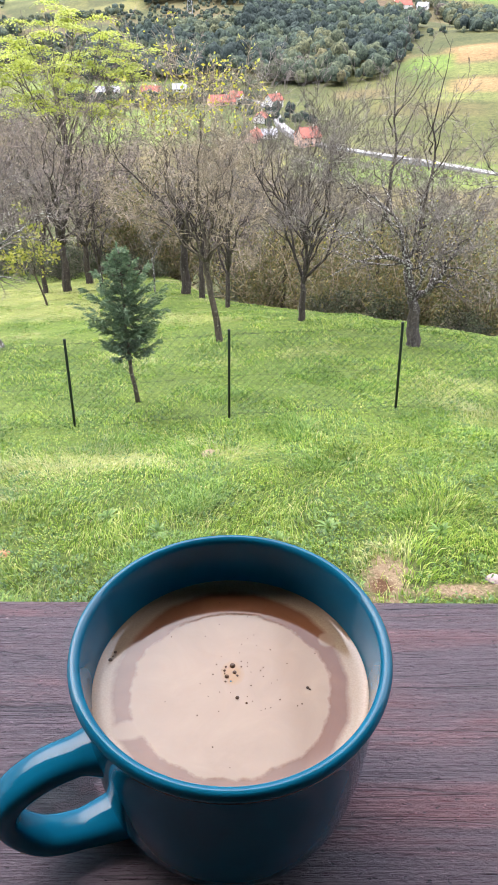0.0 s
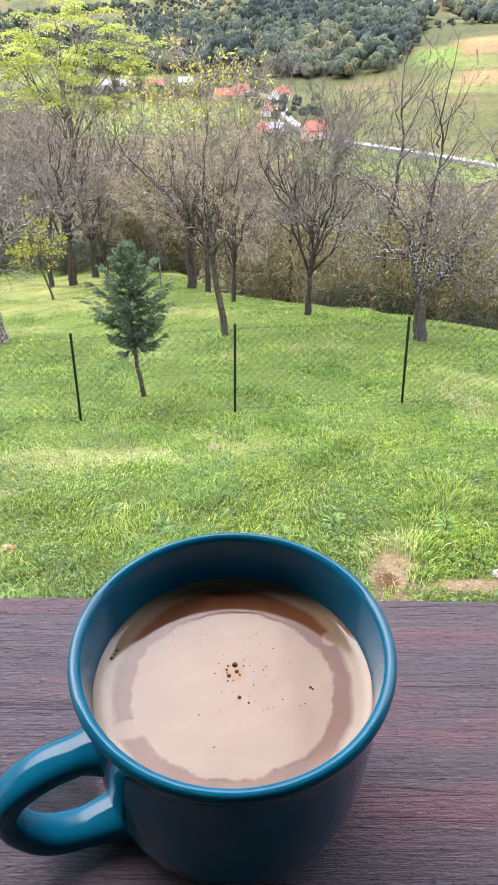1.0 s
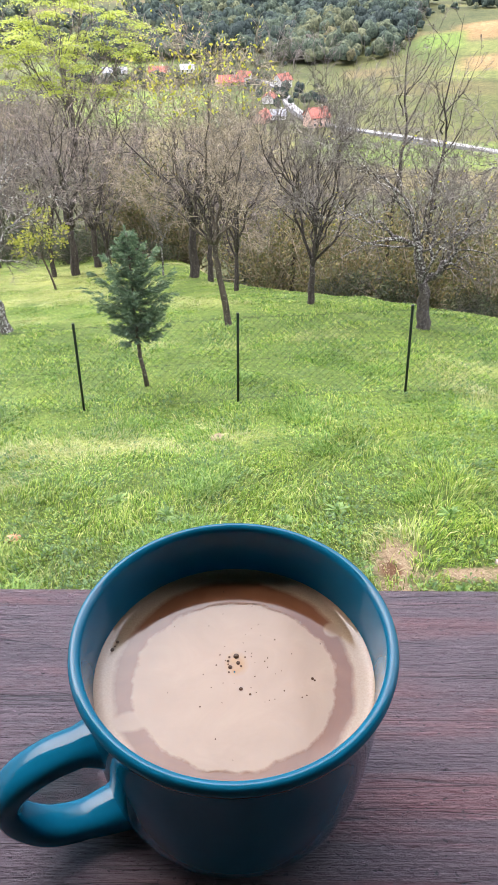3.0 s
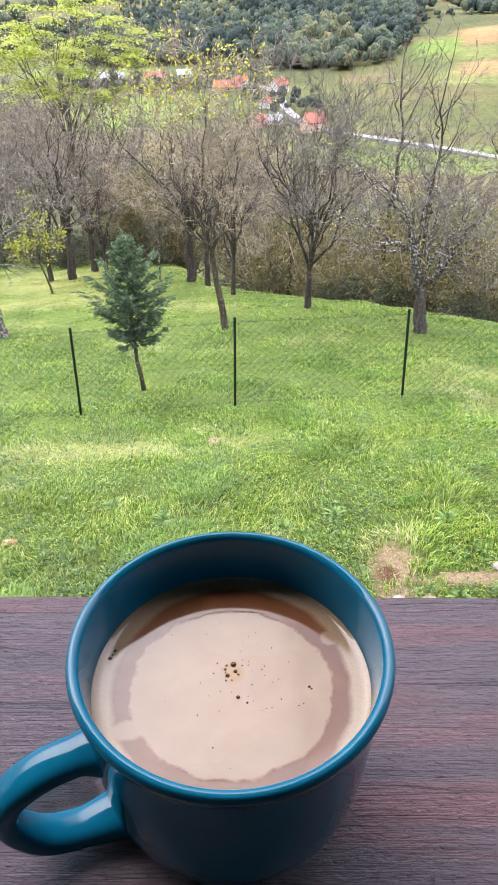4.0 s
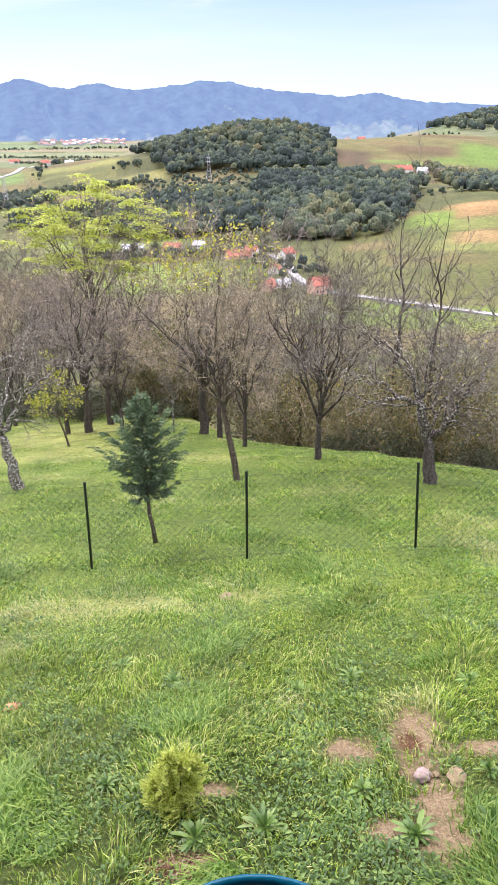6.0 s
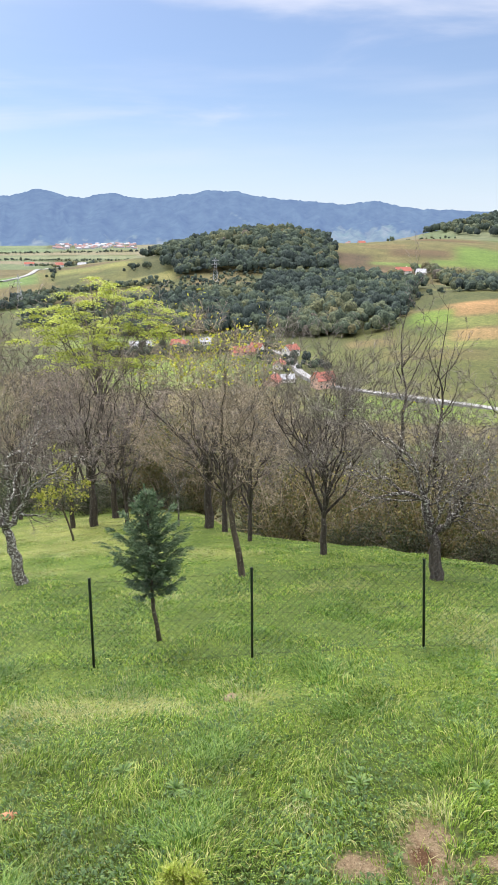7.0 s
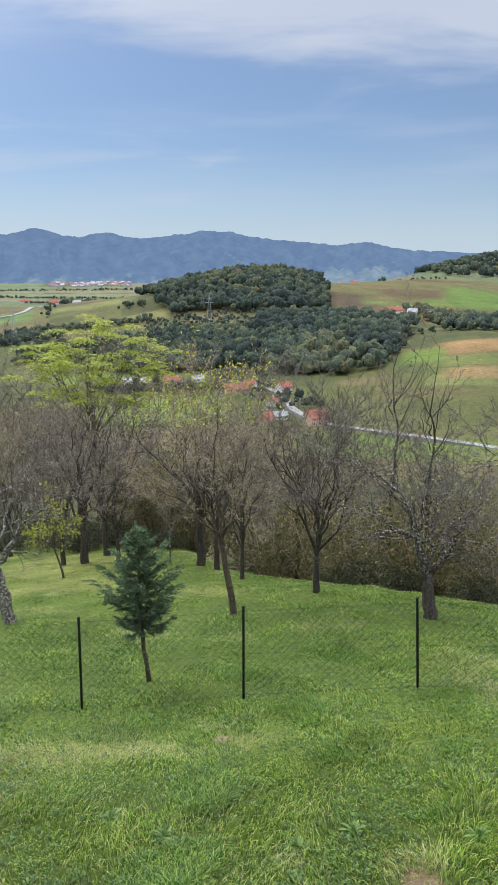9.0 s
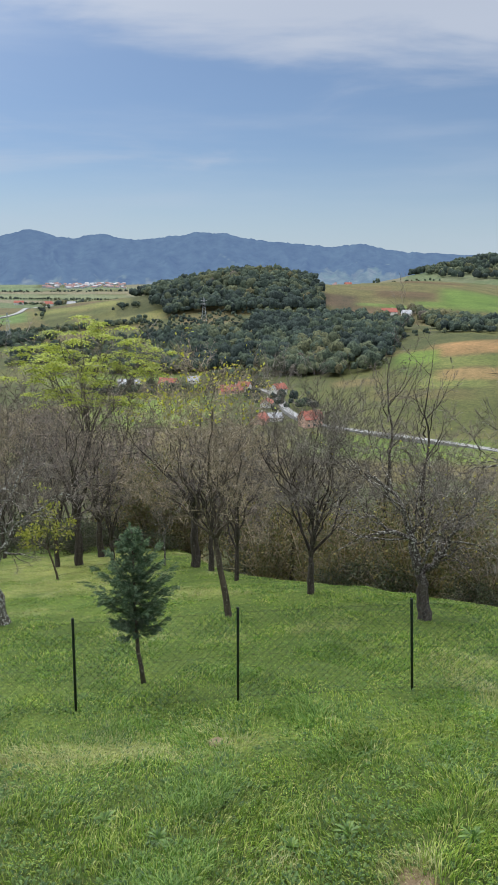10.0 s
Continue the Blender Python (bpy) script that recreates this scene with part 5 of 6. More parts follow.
# ---- fence ----
def fence():
    root = thing("fence", (0, 9.38, ground_z(0, 9.38)), "dark green chain-link fence on thin steel posts", "fence")
    lines = [(-2.59, -2.515, -6.06, -4.415), (-0.148, -0.146, -5.79, -4.235), (2.454, 2.326, -5.627, -4.095)]
    lines = [(-7.7, -7.7, ground_z(-7.7, 9.38), -4.86), (-5.15, -5.15, ground_z(-5.15, 9.38), -4.67)] + lines + [(5.0, 4.95, ground_z(5.0, 9.38), -4.1), (7.5, 7.48, ground_z(7.5, 9.38), -4.3)]
    oz = root.location.z
    for x0, x1, z0, z1 in lines:
        sh = Shape()
        b, t = Vector((x0, 0, z0 - oz - 0.08)), Vector((x1, -0.16, z1 - oz))
        sh.tube([b, b.lerp(t, 0.5), b.lerp(t, 0.992), t], [0.020, 0.020, 0.020, 0.014], 10)
        post = part("post", sh.mesh("post"), POST_GREEN, root)
        cap = Shape()
        cap.tube([t - Vector((0, 0, 0.012)), t + Vector((0, 0, 0.006)), t + Vector((0, 0, 0.014))], [0.023, 0.023, 0.012], 10)
        part("cap", cap.mesh("cap"), POST_GREEN, post)
    # diamond mesh between neighbouring posts
    for (xa, xat, za, zat), (xb, xbt, zb, zbt) in zip(lines, lines[1:]):
        sh = Shape()
        n, rows = int((xb - xa) / 0.06), 24
        def spot(u, h):
            x = (xa + (xb - xa) * u) * (1 - h) + (xat + (xbt - xat) * u) * h
            z = (za + (zb - za) * u) * (1 - h) + (zat + (zbt - zat) * u) * h
            return Vector((x, -0.03 - 0.15 * h, z - oz + 0.03 - 0.06 * h))
        for k in range(n):
            pts = []
            for j in range(rows + 1):
                u = (k + 0.5 + (0.55 if (j + k) % 2 else -0.55)) / n
                pts.append(spot(max(0.0, min(1.0, u)), j / rows))
            sh.tube(pts, [0.0023] * len(pts), 3, cap=False)
        panel = part("wire_mesh", sh.mesh("wire_mesh", False), WIRE_GREEN, root)
        for h in (0.02, 0.5, 0.98):
            w = Shape()
            w.tube([spot(0, h), spot(0.5, h) - Vector((0, 0, 0.006)), spot(1, h)], [0.0018] * 3, 4)
            part("tension_wire", w.mesh("tension_wire"), WIRE_GREEN, panel)


fence()


# ---- grass, weeds and small things on the lawn ----
def soil_at(x, y):
    return min(math.hypot((x - a) / ra, (y - b) / rb) for a, b, ra, rb in DIRT) + 0.6 * noise.noise((x * 3.0, y * 3.0, 0.5)) + 0.5 * noise.noise((x * 9.0, y * 9.0, 2.5))


def lawn_spot(rnd, y0, y1, power):
    while True:
        u = rnd.random()
        k = 1 - power
        y = (y0 ** k + u * (y1 ** k - y0 ** k)) ** (1 / k)
        x = rnd.uniform(-1, 1) * (1.0 + 0.41 * y)
        if y > 10 and y > crest_y(x) + 2.0:
            continue
        return x, y


def blades(name, label, seed, count, y0, y1, power, tall, wide, mat, keep, bend=0.5):
    """Many single blades of grass, each bent over in two steps."""
    rnd = random.Random(seed)
    verts, faces = [], []
    while len(faces) < count * 2:
        x, y = lawn_spot(rnd, y0, y1, power)
        s = keep(x, y)
        if rnd.random() > s:
            continue
        z = ground_z(x, y) + 0.07 * noise.noise((x * 0.5, y * 0.5, 4)) + 0.03 * noise.noise((x * 1.7, y * 1.7, 0)) - 0.012
        grow_by = 0.6 + 1.3 * max(0.0, noise.noise((x * 1.1, y * 1.1, 2.2)) + 0.3)
        far = max(1.0, y / 8.0)
        h = tall * rnd.uniform(0.5, 1.25) * grow_by / (1 + 0.075 * max(0.0, y - 4.0))
        w = wide * rnd.uniform(0.7, 1.3) * far ** 0.85
        a = rnd.uniform(0, 6.283)
        b = 9.0 * noise.noise((x * 0.55, y * 0.4, 17.0)) + rnd.gauss(0, 0.9)      # tufts lean together
        lean = bend * rnd.uniform(0.3, 1.4) * h
        sx, sy = math.cos(a) * w, math.sin(a) * w
        lx, ly = math.cos(b) * lean, math.sin(b) * lean
        n = len(verts)
        verts += [(x - sx, y - sy, z), (x + sx, y + sy, z), (x + lx * 0.35 + sx * 0.7, y + ly * 0.35 + sy * 0.7, z + h * 0.62), (x + lx * 0.35 - sx * 0.7, y + ly * 0.35 - sy * 0.7, z + h * 0.62), (x + lx, y + ly, z + h * (0.98 - 0.25 * bend))]
        faces += [(n, n + 1, n + 2, n + 3), (n + 3, n + 2, n + 4)]
    return tagged(part(name, mesh_of(name, verts, faces), mat), label, "grass", kind="stuff")


def grass():
    clear = lambda x, y: 0.04 + 0.96 * max(0.0, min(1.0, (soil_at(x, y) - 0.45) / 0.9)) ** 1.2
    blades("grass", "fresh green uneven grass of the sloping lawn", 1, 156000, 1.9, 30, 0.6, 0.095, 0.0054, GRASS, lambda x, y: clear(x, y) * max(0.35, min(1.0, (y - 2.4) / 2.2)) * (1 - 0.5 * max(0.0, min(1.0, 2.0 * dry_at(x, y)))) * max(0.55, min(1.0, 0.8 + 1.1 * noise.noise((x * 3.1, y * 2.6, 8.0)))), 0.85)
    leafy = lambda x, y: max(0.0, min(1.0, 0.55 + 1.3 * noise.noise((x * 0.7, y * 0.9, 31.0)))) * (1 - 0.8 * max(0.0, min(1.0, 2.0 * dry_at(x, y))))
    blades("clover", "low broad-leaved clover and plantain growing in the mown lawn", 5, 36000, 6.5, 21, 0.3, 0.075, 0.0125, CLOVER, leafy, 1.3)
    dry = lambda x, y: clear(x, y) * max(0.0, min(1.0, 2.2 * (dry_at(x, y) - 0.02)))
    blades("dry_grass", "straw-coloured dry grass lying in patches on the lawn", 2, 30000, 2.9, 29, 0.45, 0.11, 0.0042, STRAW, dry, 1.1)
    tuft = lambda x, y: clear(x, y) * (1.0 if noise.noise((x * 0.9, y * 0.9, 11.0)) > 0.28 else 0.0)
    blades("grass_tufts", "long bright green grass tufts on the lawn", 3, 24000, 2.3, 13, 0.8, 0.15, 0.0058, TUFT, tuft, 1.1)


grass()


def weeds():
    """Dock, dandelion and clover leaves among the grass near the house."""
    rnd = random.Random(21)
    sh = Shape()
    made = 0
    while made < 7600:
        x, y = lawn_spot(rnd, 1.6, 16, 0.9)
        n = noise.noise((x * 0.8, y * 0.8, 5.0))
        if soil_at(x, y) < 0.9 or n < rnd.uniform(-0.7, 0.45):
            continue
        made += 1
        z = ground_z(x, y) + 0.02
        size = rnd.uniform(0.025, 0.07)
        for k in range(rnd.randint(3, 6)):
            a = k * 2.4 + rnd.uniform(-0.4, 0.4)
            d = Vector((math.cos(a), math.sin(a), rnd.uniform(0.35, 1.3))).normalized()
            s = d.cross(Vector((0, 0, 1))).normalized()
            up = s.cross(d)
            p = Vector((x, y, z)) + d * 0.02
            i = len(sh.v)
            L, w = size * rnd.uniform(0.8, 1.3), size * rnd.uniform(0.14, 0.26)
            q = p + d * (L * 0.6)
            e = p + d * L * 0.92 - up * (-0.0) - Vector((0, 0, L * 0.22))
            sh.v += [p, q + s * w, q - s * w, e, q - up * (w * 0.25)]
            sh.f += [(i, i + 1, i + 4), (i, i + 4, i + 2), (i + 1, i + 3, i + 4), (i + 4, i + 3, i + 2)]
    tagged(part("weeds", sh.mesh("weeds", False), WEED), "broad-leaved green weeds growing through the lawn", "weeds", kind="stuff")
    # large rosettes beside the bare soil
    for x, y, size0 in ((1.09, 3.30, 0.26), (1.62, 3.33, 0.28), (0.06, 3.44, 0.26), (-0.43, 3.36, 0.26), (0.8, 3.78, 0.2), (1.8, 3.95, 0.2), (-1.45, 6.0, 0.22), (0.95, 5.5, 0.2), (0.4, 5.3, 0.2), (-0.85, 5.6, 0.2), (2.05, 5.3, 0.22), (-1.2, 4.0, 0.18)):
        sh, size = Shape(), 0.8 * size0
        for k in range(30):
            a = k * 2.4 + rnd.uniform(-0.3, 0.3)
            tilt = rnd.uniform(0.25, 1.35)
            d = Vector((math.cos(a) * math.cos(tilt), math.sin(a) * math.cos(tilt), math.sin(tilt)))
            s = Vector((-math.sin(a), math.cos(a), 0))
            L, w = size * rnd.uniform(0.5, 1.2), size * rnd.uniform(0.05, 0.10)
            up = s.cross(d) * -1
            i = len(sh.v)
            rib = [d * (L * t) - Vector((0, 0, 0.45 * L * t * t)) for t in (0.05, 0.35, 0.65, 0.88, 1.0)]
            for r, ww in zip(rib, (0.12, 0.75, 1.0, 0.65, 0.05)):
                sh.v += [r - s * (w * ww) + up * (0.12 * w), r, r + s * (w * ww) + up * (0.12 * w)]
            for j in range(4):
                b = i + j * 3
                sh.f += [(b, b + 1, b + 4, b + 3), (b + 1, b + 2, b + 5, b + 4)]
        ob = part("dock_plant", sh.mesh("dock_plant", True), DOCK, None, "", Matrix.Translation((x, y, ground_z(x, y) + 0.03)))
        tagged(ob, "low rosette of broad green dock leaves beside bare soil", "plant", "dock plants")


weeds()


def rock(name, label, x, y, size, flat, mat, seed, category="stone"):
    bm = bmesh.new()
    bmesh.ops.create_icosphere(bm, subdivisions=3, radius=size)
    for v in bm.verts:
        n = noise.noise(v.co * (1.6 / size) + Vector((seed, 0, 0))) * 0.35 + noise.noise(v.co * (5 / size) + Vector((0, seed, 0))) * 0.12
        v.co *= 1 + n
        v.co.z *= flat
        v.co.x *= 1.3
    for fc in bm.faces:
        fc.smooth = True
    ob = part(name, bm, mat, None, "", Matrix.Translation((x, y, ground_z(x, y) + size * flat * 0.35)) @ pose(0, 0, 0, 0, 0, seed * 40))
    return tagged(ob, label, category)


rock("stone", "rounded pinkish stone on the bare soil", 1.29, 3.95, 0.055, 0.7, STONE, 1)
rock("clay_clod", "crumbling clod of dry clay on bare soil", 1.55, 3.92, 0.075, 0.3, CLAY, 2, "clod")
rock("clay_clod", "small clod of dry clay beside a stone", 1.40, 3.97, 0.025, 0.6, CLAY, 3, "clod")
rock("stone", "pale grey stone at the edge of the soil", 2.3, 4.40, 0.065, 0.6, STONE, 4)
rock("brick_fragment", "orange brick fragment lying in the grass", -2.43, 5.31, 0.06, 0.6, ORANGE, 5, "brick fragment")
rock("molehill", "small pale mound of soil in the lawn", -0.41, 7.86, 0.085, 0.25, CLAY, 6, "mound")


def crumbs():
    """Crumbs of dry soil strewn over the bare patches."""
    rnd = random.Random(33)
    bm = bmesh.new()
    bmesh.ops.create_icosphere(bm, subdivisions=1, radius=1)
    base = [v.co.copy() for v in bm.verts]
    tris = [[w.index for w in fc.verts] for fc in bm.faces]
    bm.free()
    verts, faces = [], []
    while len(faces) < 1500 * len(tris):
        a, b, ra, rb = DIRT[rnd.randrange(len(DIRT))]
        x, y = rnd.gauss(a, ra * 0.6), rnd.gauss(b, rb * 0.6)
        z, s, n = ground_z(x, y), 0.004 + 0.012 * rnd.random() ** 3, len(verts)
        z += 0.03 * noise.noise((x * 1.7, y * 1.7, 0)) + 0.07 * noise.noise((x * 0.5, y * 0.5, 4))
        verts += [(x + c.x * s * rnd.uniform(0.7, 1.5), y + c.y * s * rnd.uniform(0.7, 1.5), z + c.z * s * 0.7) for c in base]
        faces += [tuple(n + i for i in q) for q in tris]
    tagged(part("soil_crumbs", mesh_of("soil_crumbs", verts, faces), CLAY), "crumbs of dry brown soil on the bare patches", "soil", kind="stuff")


crumbs()


def mulch():
    """Reddish bark chips and dead stalks strewn at the foot of the little thuja."""
    rnd = random.Random(44)
    sh = Shape()
    for _ in range(520):
        x, y = rnd.gauss(-0.45, 0.13), rnd.gauss(3.13, 0.07)
        z = ground_z(x, y) + 0.03 * noise.noise((x * 1.7, y * 1.7, 0)) + 0.07 * noise.noise((x * 0.5, y * 0.5, 4)) + rnd.uniform(0.0, 0.03)
        a = rnd.uniform(0, 6.283)
        d = Vector((math.cos(a), math.sin(a), rnd.uniform(-0.2, 0.3))) * rnd.uniform(0.015, 0.05)
        w = rnd.uniform(0.002, 0.006)
        c = Vector((x, y, z))
        sh.tube([c - d, c + Vector((0, 0, 0.004)), c + d], [w, w * 1.2, w * 0.5], 4)
    tagged(part("bark_mulch", sh.mesh("bark_mulch", False), MULCH), "reddish brown bark chips strewn on the ground", "mulch", kind="stuff")


mulch()

# ---- the valley: woods, houses, roads, pylons ----
def crown_shapes():
    """Tree crowns seen from far: a few lumpy domes grown together, with loose leaf clumps standing off them."""
    out, rnd = [], random.Random(6)
    for k in range(8):
        verts, faces, balls = [], [], [(Vector((0, 0, 0)), 0.82, 2)]
        for j in range(3):
            a = j * 2.1 + rnd.uniform(-0.5, 0.5)
            balls.append((Vector((math.cos(a), math.sin(a), rnd.uniform(-0.35, 0.75))) * rnd.uniform(0.45, 0.68), rnd.uniform(0.36, 0.6), 1))
        for at, size, fine in balls:
            bm = bmesh.new()
            bmesh.ops.create_icosphere(bm, subdivisions=fine, radius=size)
            n = len(verts)
            faces += [[n + w.index for w in fc.verts] for fc in bm.faces if fc.calc_center_median().z > -0.45 * size]
            for v in bm.verts:
                c = v.co + at
                verts.append(at + v.co * (1 + 0.5 * noise.noise(c * 2.6 + Vector((k * 9, 0, 0)))))
            bm.free()
        smooth = len(faces)
        for _ in range(26):
            at, size, _fine = balls[rnd.randrange(len(balls))]
            d = unit(rnd)
            if d.z < -0.3:
                continue
            p = at + d * size * rnd.uniform(0.96, 1.22)
            n = (d + unit(rnd) * 0.5).normalized()
            u = n.cross(unit(rnd)).normalized() * rnd.uniform(0.06, 0.14)
            w = n.cross(u) * rnd.uniform(0.7, 1.2)
            i = len(verts)
            verts += [p - u - w * 0.6, p + u - w * 0.6, p + w]
            faces.append([i, i + 1, i + 2])
        out.append((np.array([(v[0], v[1], v[2] * 1.05 + 0.35) for v in verts]), np.array(faces), smooth))
    return out


CROWNS_FAR = crown_shapes()


# leaf greens greyed and blued, so the valley's haze sits in the colour
HAZED_TREE_TONES = ((0.040, 0.054, 0.050), (0.050, 0.068, 0.056), (0.064, 0.083, 0.060), (0.082, 0.097, 0.063), (0.100, 0.109, 0.065), (0.125, 0.119, 0.069), (0.105, 0.095, 0.080))


def woods(name, label, places, bright=0.0):
    """places: rows of x, y, radius, height above the ground of the crown's middle. bright: more light-leaved trees."""
    rnd = random.Random(len(places))
    vs, fs, tones, smooth, n = [], [], [], [], 0
    for x, y, r, lift in places:
        v, f, lobes = CROWNS_FAR[rnd.randrange(8)]
        a = rnd.uniform(0, 6.283)
        c, s = math.cos(a), math.sin(a)
        k = r * np.array((rnd.uniform(0.85, 1.15), rnd.uniform(0.85, 1.15), rnd.uniform(0.95, 1.5)))
        w = v * k
        w = np.stack((w[:, 0] * c - w[:, 1] * s + x, w[:, 0] * s + w[:, 1] * c + y, w[:, 2] + ground_z(x, y) + lift), 1)
        vs.append(w)
        fs.append(f + n)
        n += len(v)
        pick = 2.0 + 3.2 * noise.noise((x * 0.012, y * 0.012, 1.0)) + rnd.gauss(0, 1.1) + bright
        tone = np.array(HAZED_TREE_TONES[int(max(0, min(6, pick)))]) * rnd.uniform(0.85, 1.2)
        tones.append(np.tile((*tone, 1.0), (len(v), 1)))
        smooth.append(np.arange(len(f)) < lobes)
    me = bpy.data.meshes.new(name)
    v, f = np.concatenate(vs), np.concatenate(fs)
    me.vertices.add(len(v))
    me.vertices.foreach_set("co", v.ravel().astype(np.float32))
    me.loops.add(f.size)
    me.loops.foreach_set("vertex_index", f.ravel().astype(np.int32))
    me.polygons.add(len(f))
    me.polygons.foreach_set("loop_start", np.arange(0, f.size, 3, dtype=np.int32))
    me.polygons.foreach_set("use_smooth", np.concatenate(smooth))
    me.update(calc_edges=True)
    at = me.color_attributes.new("tree_tone", "FLOAT_COLOR", "POINT")
    at.data.foreach_set("color", np.concatenate(tones).astype(np.float32).ravel())
    return tagged(part(name, me, FOREST), label, "woods", kind="stuff")


def hill_woods():
    rnd = random.Random(3)
    places = []
    while len(places) < 2050:      # the lower belt of the wooded hill across the valley
        az, r = rnd.uniform(-13.5, 14.6), rnd.uniform(485, 775)
        near = float(np.interp(az, (-13, 0.4, 3.0, 4.8, 8.7, 11.1, 12.5, 14.0), (545, 542, 510, 494, 487, 502, 575, 740))) + 12 * noise.noise((az * 0.6, 0, 0))
        if az < -12 + 1.2 * noise.noise((r * 0.02, 5, 0)) or r < near or (az > 10.5 and r > 765 - 12 * (az - 10.5)) or (az < 0.3 and r > 685 + 14 * noise.noise((az * 1.5, 2, 0))):
            continue
        x, y = polar(az, r)
        s = rnd.choice((rnd.uniform(2.2, 3.4), rnd.uniform(2.8, 4.2), rnd.uniform(3.6, 5.6))) * (1.05 if az > 10 else 1.2)
        places.append((x, y, s, 0.6 + s * 0.65 if r < near + 20 else 2.6 + s * rnd.uniform(0.7, 1.1)))
    while len(places) < 3750:      # its upper slopes and ridge
        az, r = rnd.uniform(-11, 6.5), rnd.uniform(850, 1180)
        open_ground = max(blob_field(az, r, -9.3, 905, 2.0, 34), blob_field(az, r, -4.0, 805, 2.2, 40))
        if open_ground > 0.3 or (az < -2 and r < 880) or az > 5.9 - (r - 1000) * 0.006 + 1.6 * noise.noise((r * 0.03, 1, 0)) or az < -8.5 - (r - 1000) * 0.008 + 1.2 * noise.noise((r * 0.02, 3, 0)):
            continue
        x, y = polar(az, r)
        s = rnd.choice((rnd.uniform(2.6, 3.8), rnd.uniform(3.4, 5.0), rnd.uniform(4.4, 6.6))) * 1.12
        places.append((x, y, s, 2.6 + s * rnd.uniform(0.6, 1.0)))
    while len(places) < 4060:      # scrub on the slope between the two
        az, r = rnd.uniform(-9.5, 1.0), rnd.uniform(735, 875)
        if blob_field(az, r, -9.3, 905, 2.0, 34) > 0.5 or noise.noise((az * 0.8, r * 0.02, 8.0)) < rnd.uniform(-0.5, 0.25):
            continue
        x, y = polar(az, r)
        s = rnd.uniform(1.2, 2.6)
        places.append((x, y, s, s * 0.5))
    woods("hill_forest", "dense dark green mixed forest covering the hill", places)
    far = []
    while len(far) < 450:          # the ridge behind the fields
        az, r = rnd.uniform(13.5, 27), rnd.uniform(1480, 1900)
        if (az - 13.5) * 55 < 1720 - r - 60 * noise.noise((az * 0.7, 1, 0)):
            continue
        x, y = polar(az, r)
        s = rnd.uniform(5, 9)
        far.append((x, y, s, s * 0.6))
    woods("ridge_forest", "dark woods on the far ridge", far, -0.5)
    rows = []
    for a0, r0, a1, r1, count, s in ((-20, 900, -9, 880, 130, 3.6), (-14, 472, 1, 468, 130, 2.6), (-15, 590, -10, 585, 40, 4.0), (-20, 700, -11, 690, 90, 5.0), (-21, 850, -16.5, 830, 60, 4.0), (-17.4, 1000, -17.2, 1130, 16, 3.5), (14.8, 850, 21, 780, 120, 7.0), (15.6, 720, 21, 690, 80, 6.0), (16.2, 640, 21, 605, 50, 4.5), (13.0, 905, 16.5, 880, 16, 6.0), (10.4, 500, 12.6, 560, 16, 3.2), (8.5, 800, 14, 810, 40, 4.5), (12.5, 600, 15.5, 640, 14, 2.5),
                                     (-19, 1500, -13, 1560, 90, 3.2), (-24, 760, -17, 800, 60, 5.0), (10.3, 1255, 10.8, 1258, 4, 4.5), (12, 1300, 16, 1250, 14, 2.4), (0, 430, 6, 400, 26, 3.0), (-3, 500, 6, 530, 40, 3.5), (-20, 640, -11, 620, 130, 4.0), (-23, 1750, -11, 1800, 110, 3.4), (-23, 2150, -9, 2200, 110, 3.6), (-16, 1235, -13.5, 1250, 40, 5.0), (-11.5, 1000, -9, 985, 20, 4.0)):
        for k in range(count):
            t = k / count
            az, r = a0 + (a1 - a0) * t + rnd.gauss(0, 0.25), r0 + (r1 - r0) * t + rnd.gauss(0, 9)
            x, y = polar(az, r)
            q = 0.95 * s * rnd.uniform(0.4, 1.2)
            rows.append((x, y, q, q * 0.7))
    woods("hedgerows", "hedges and tree rows between the valley fields", rows, 0.4)


hill_woods()


def gable(w, d, h, rise):
    """A gabled roof with overhang and thickness."""
    e, t = 0.5, 0.25
    pts = []
    for x in (-w / 2 - e, w / 2 + e):
        pts += [(x, -d / 2 - e, h - 0.35), (x, 0, h + rise), (x, d / 2 + e, h - 0.35), (x, d / 2 + e, h - 0.35 - t), (x, 0, h + rise - t), (x, -d / 2 - e, h - 0.35 - t)]
    faces = [(0, 1, 2, 3, 4, 5), (11, 10, 9, 8, 7, 6)] + [(k, k + 6, (k + 1) % 6 + 6, (k + 1) % 6) for k in range(6)]
    return mesh_of("roof", pts, faces)


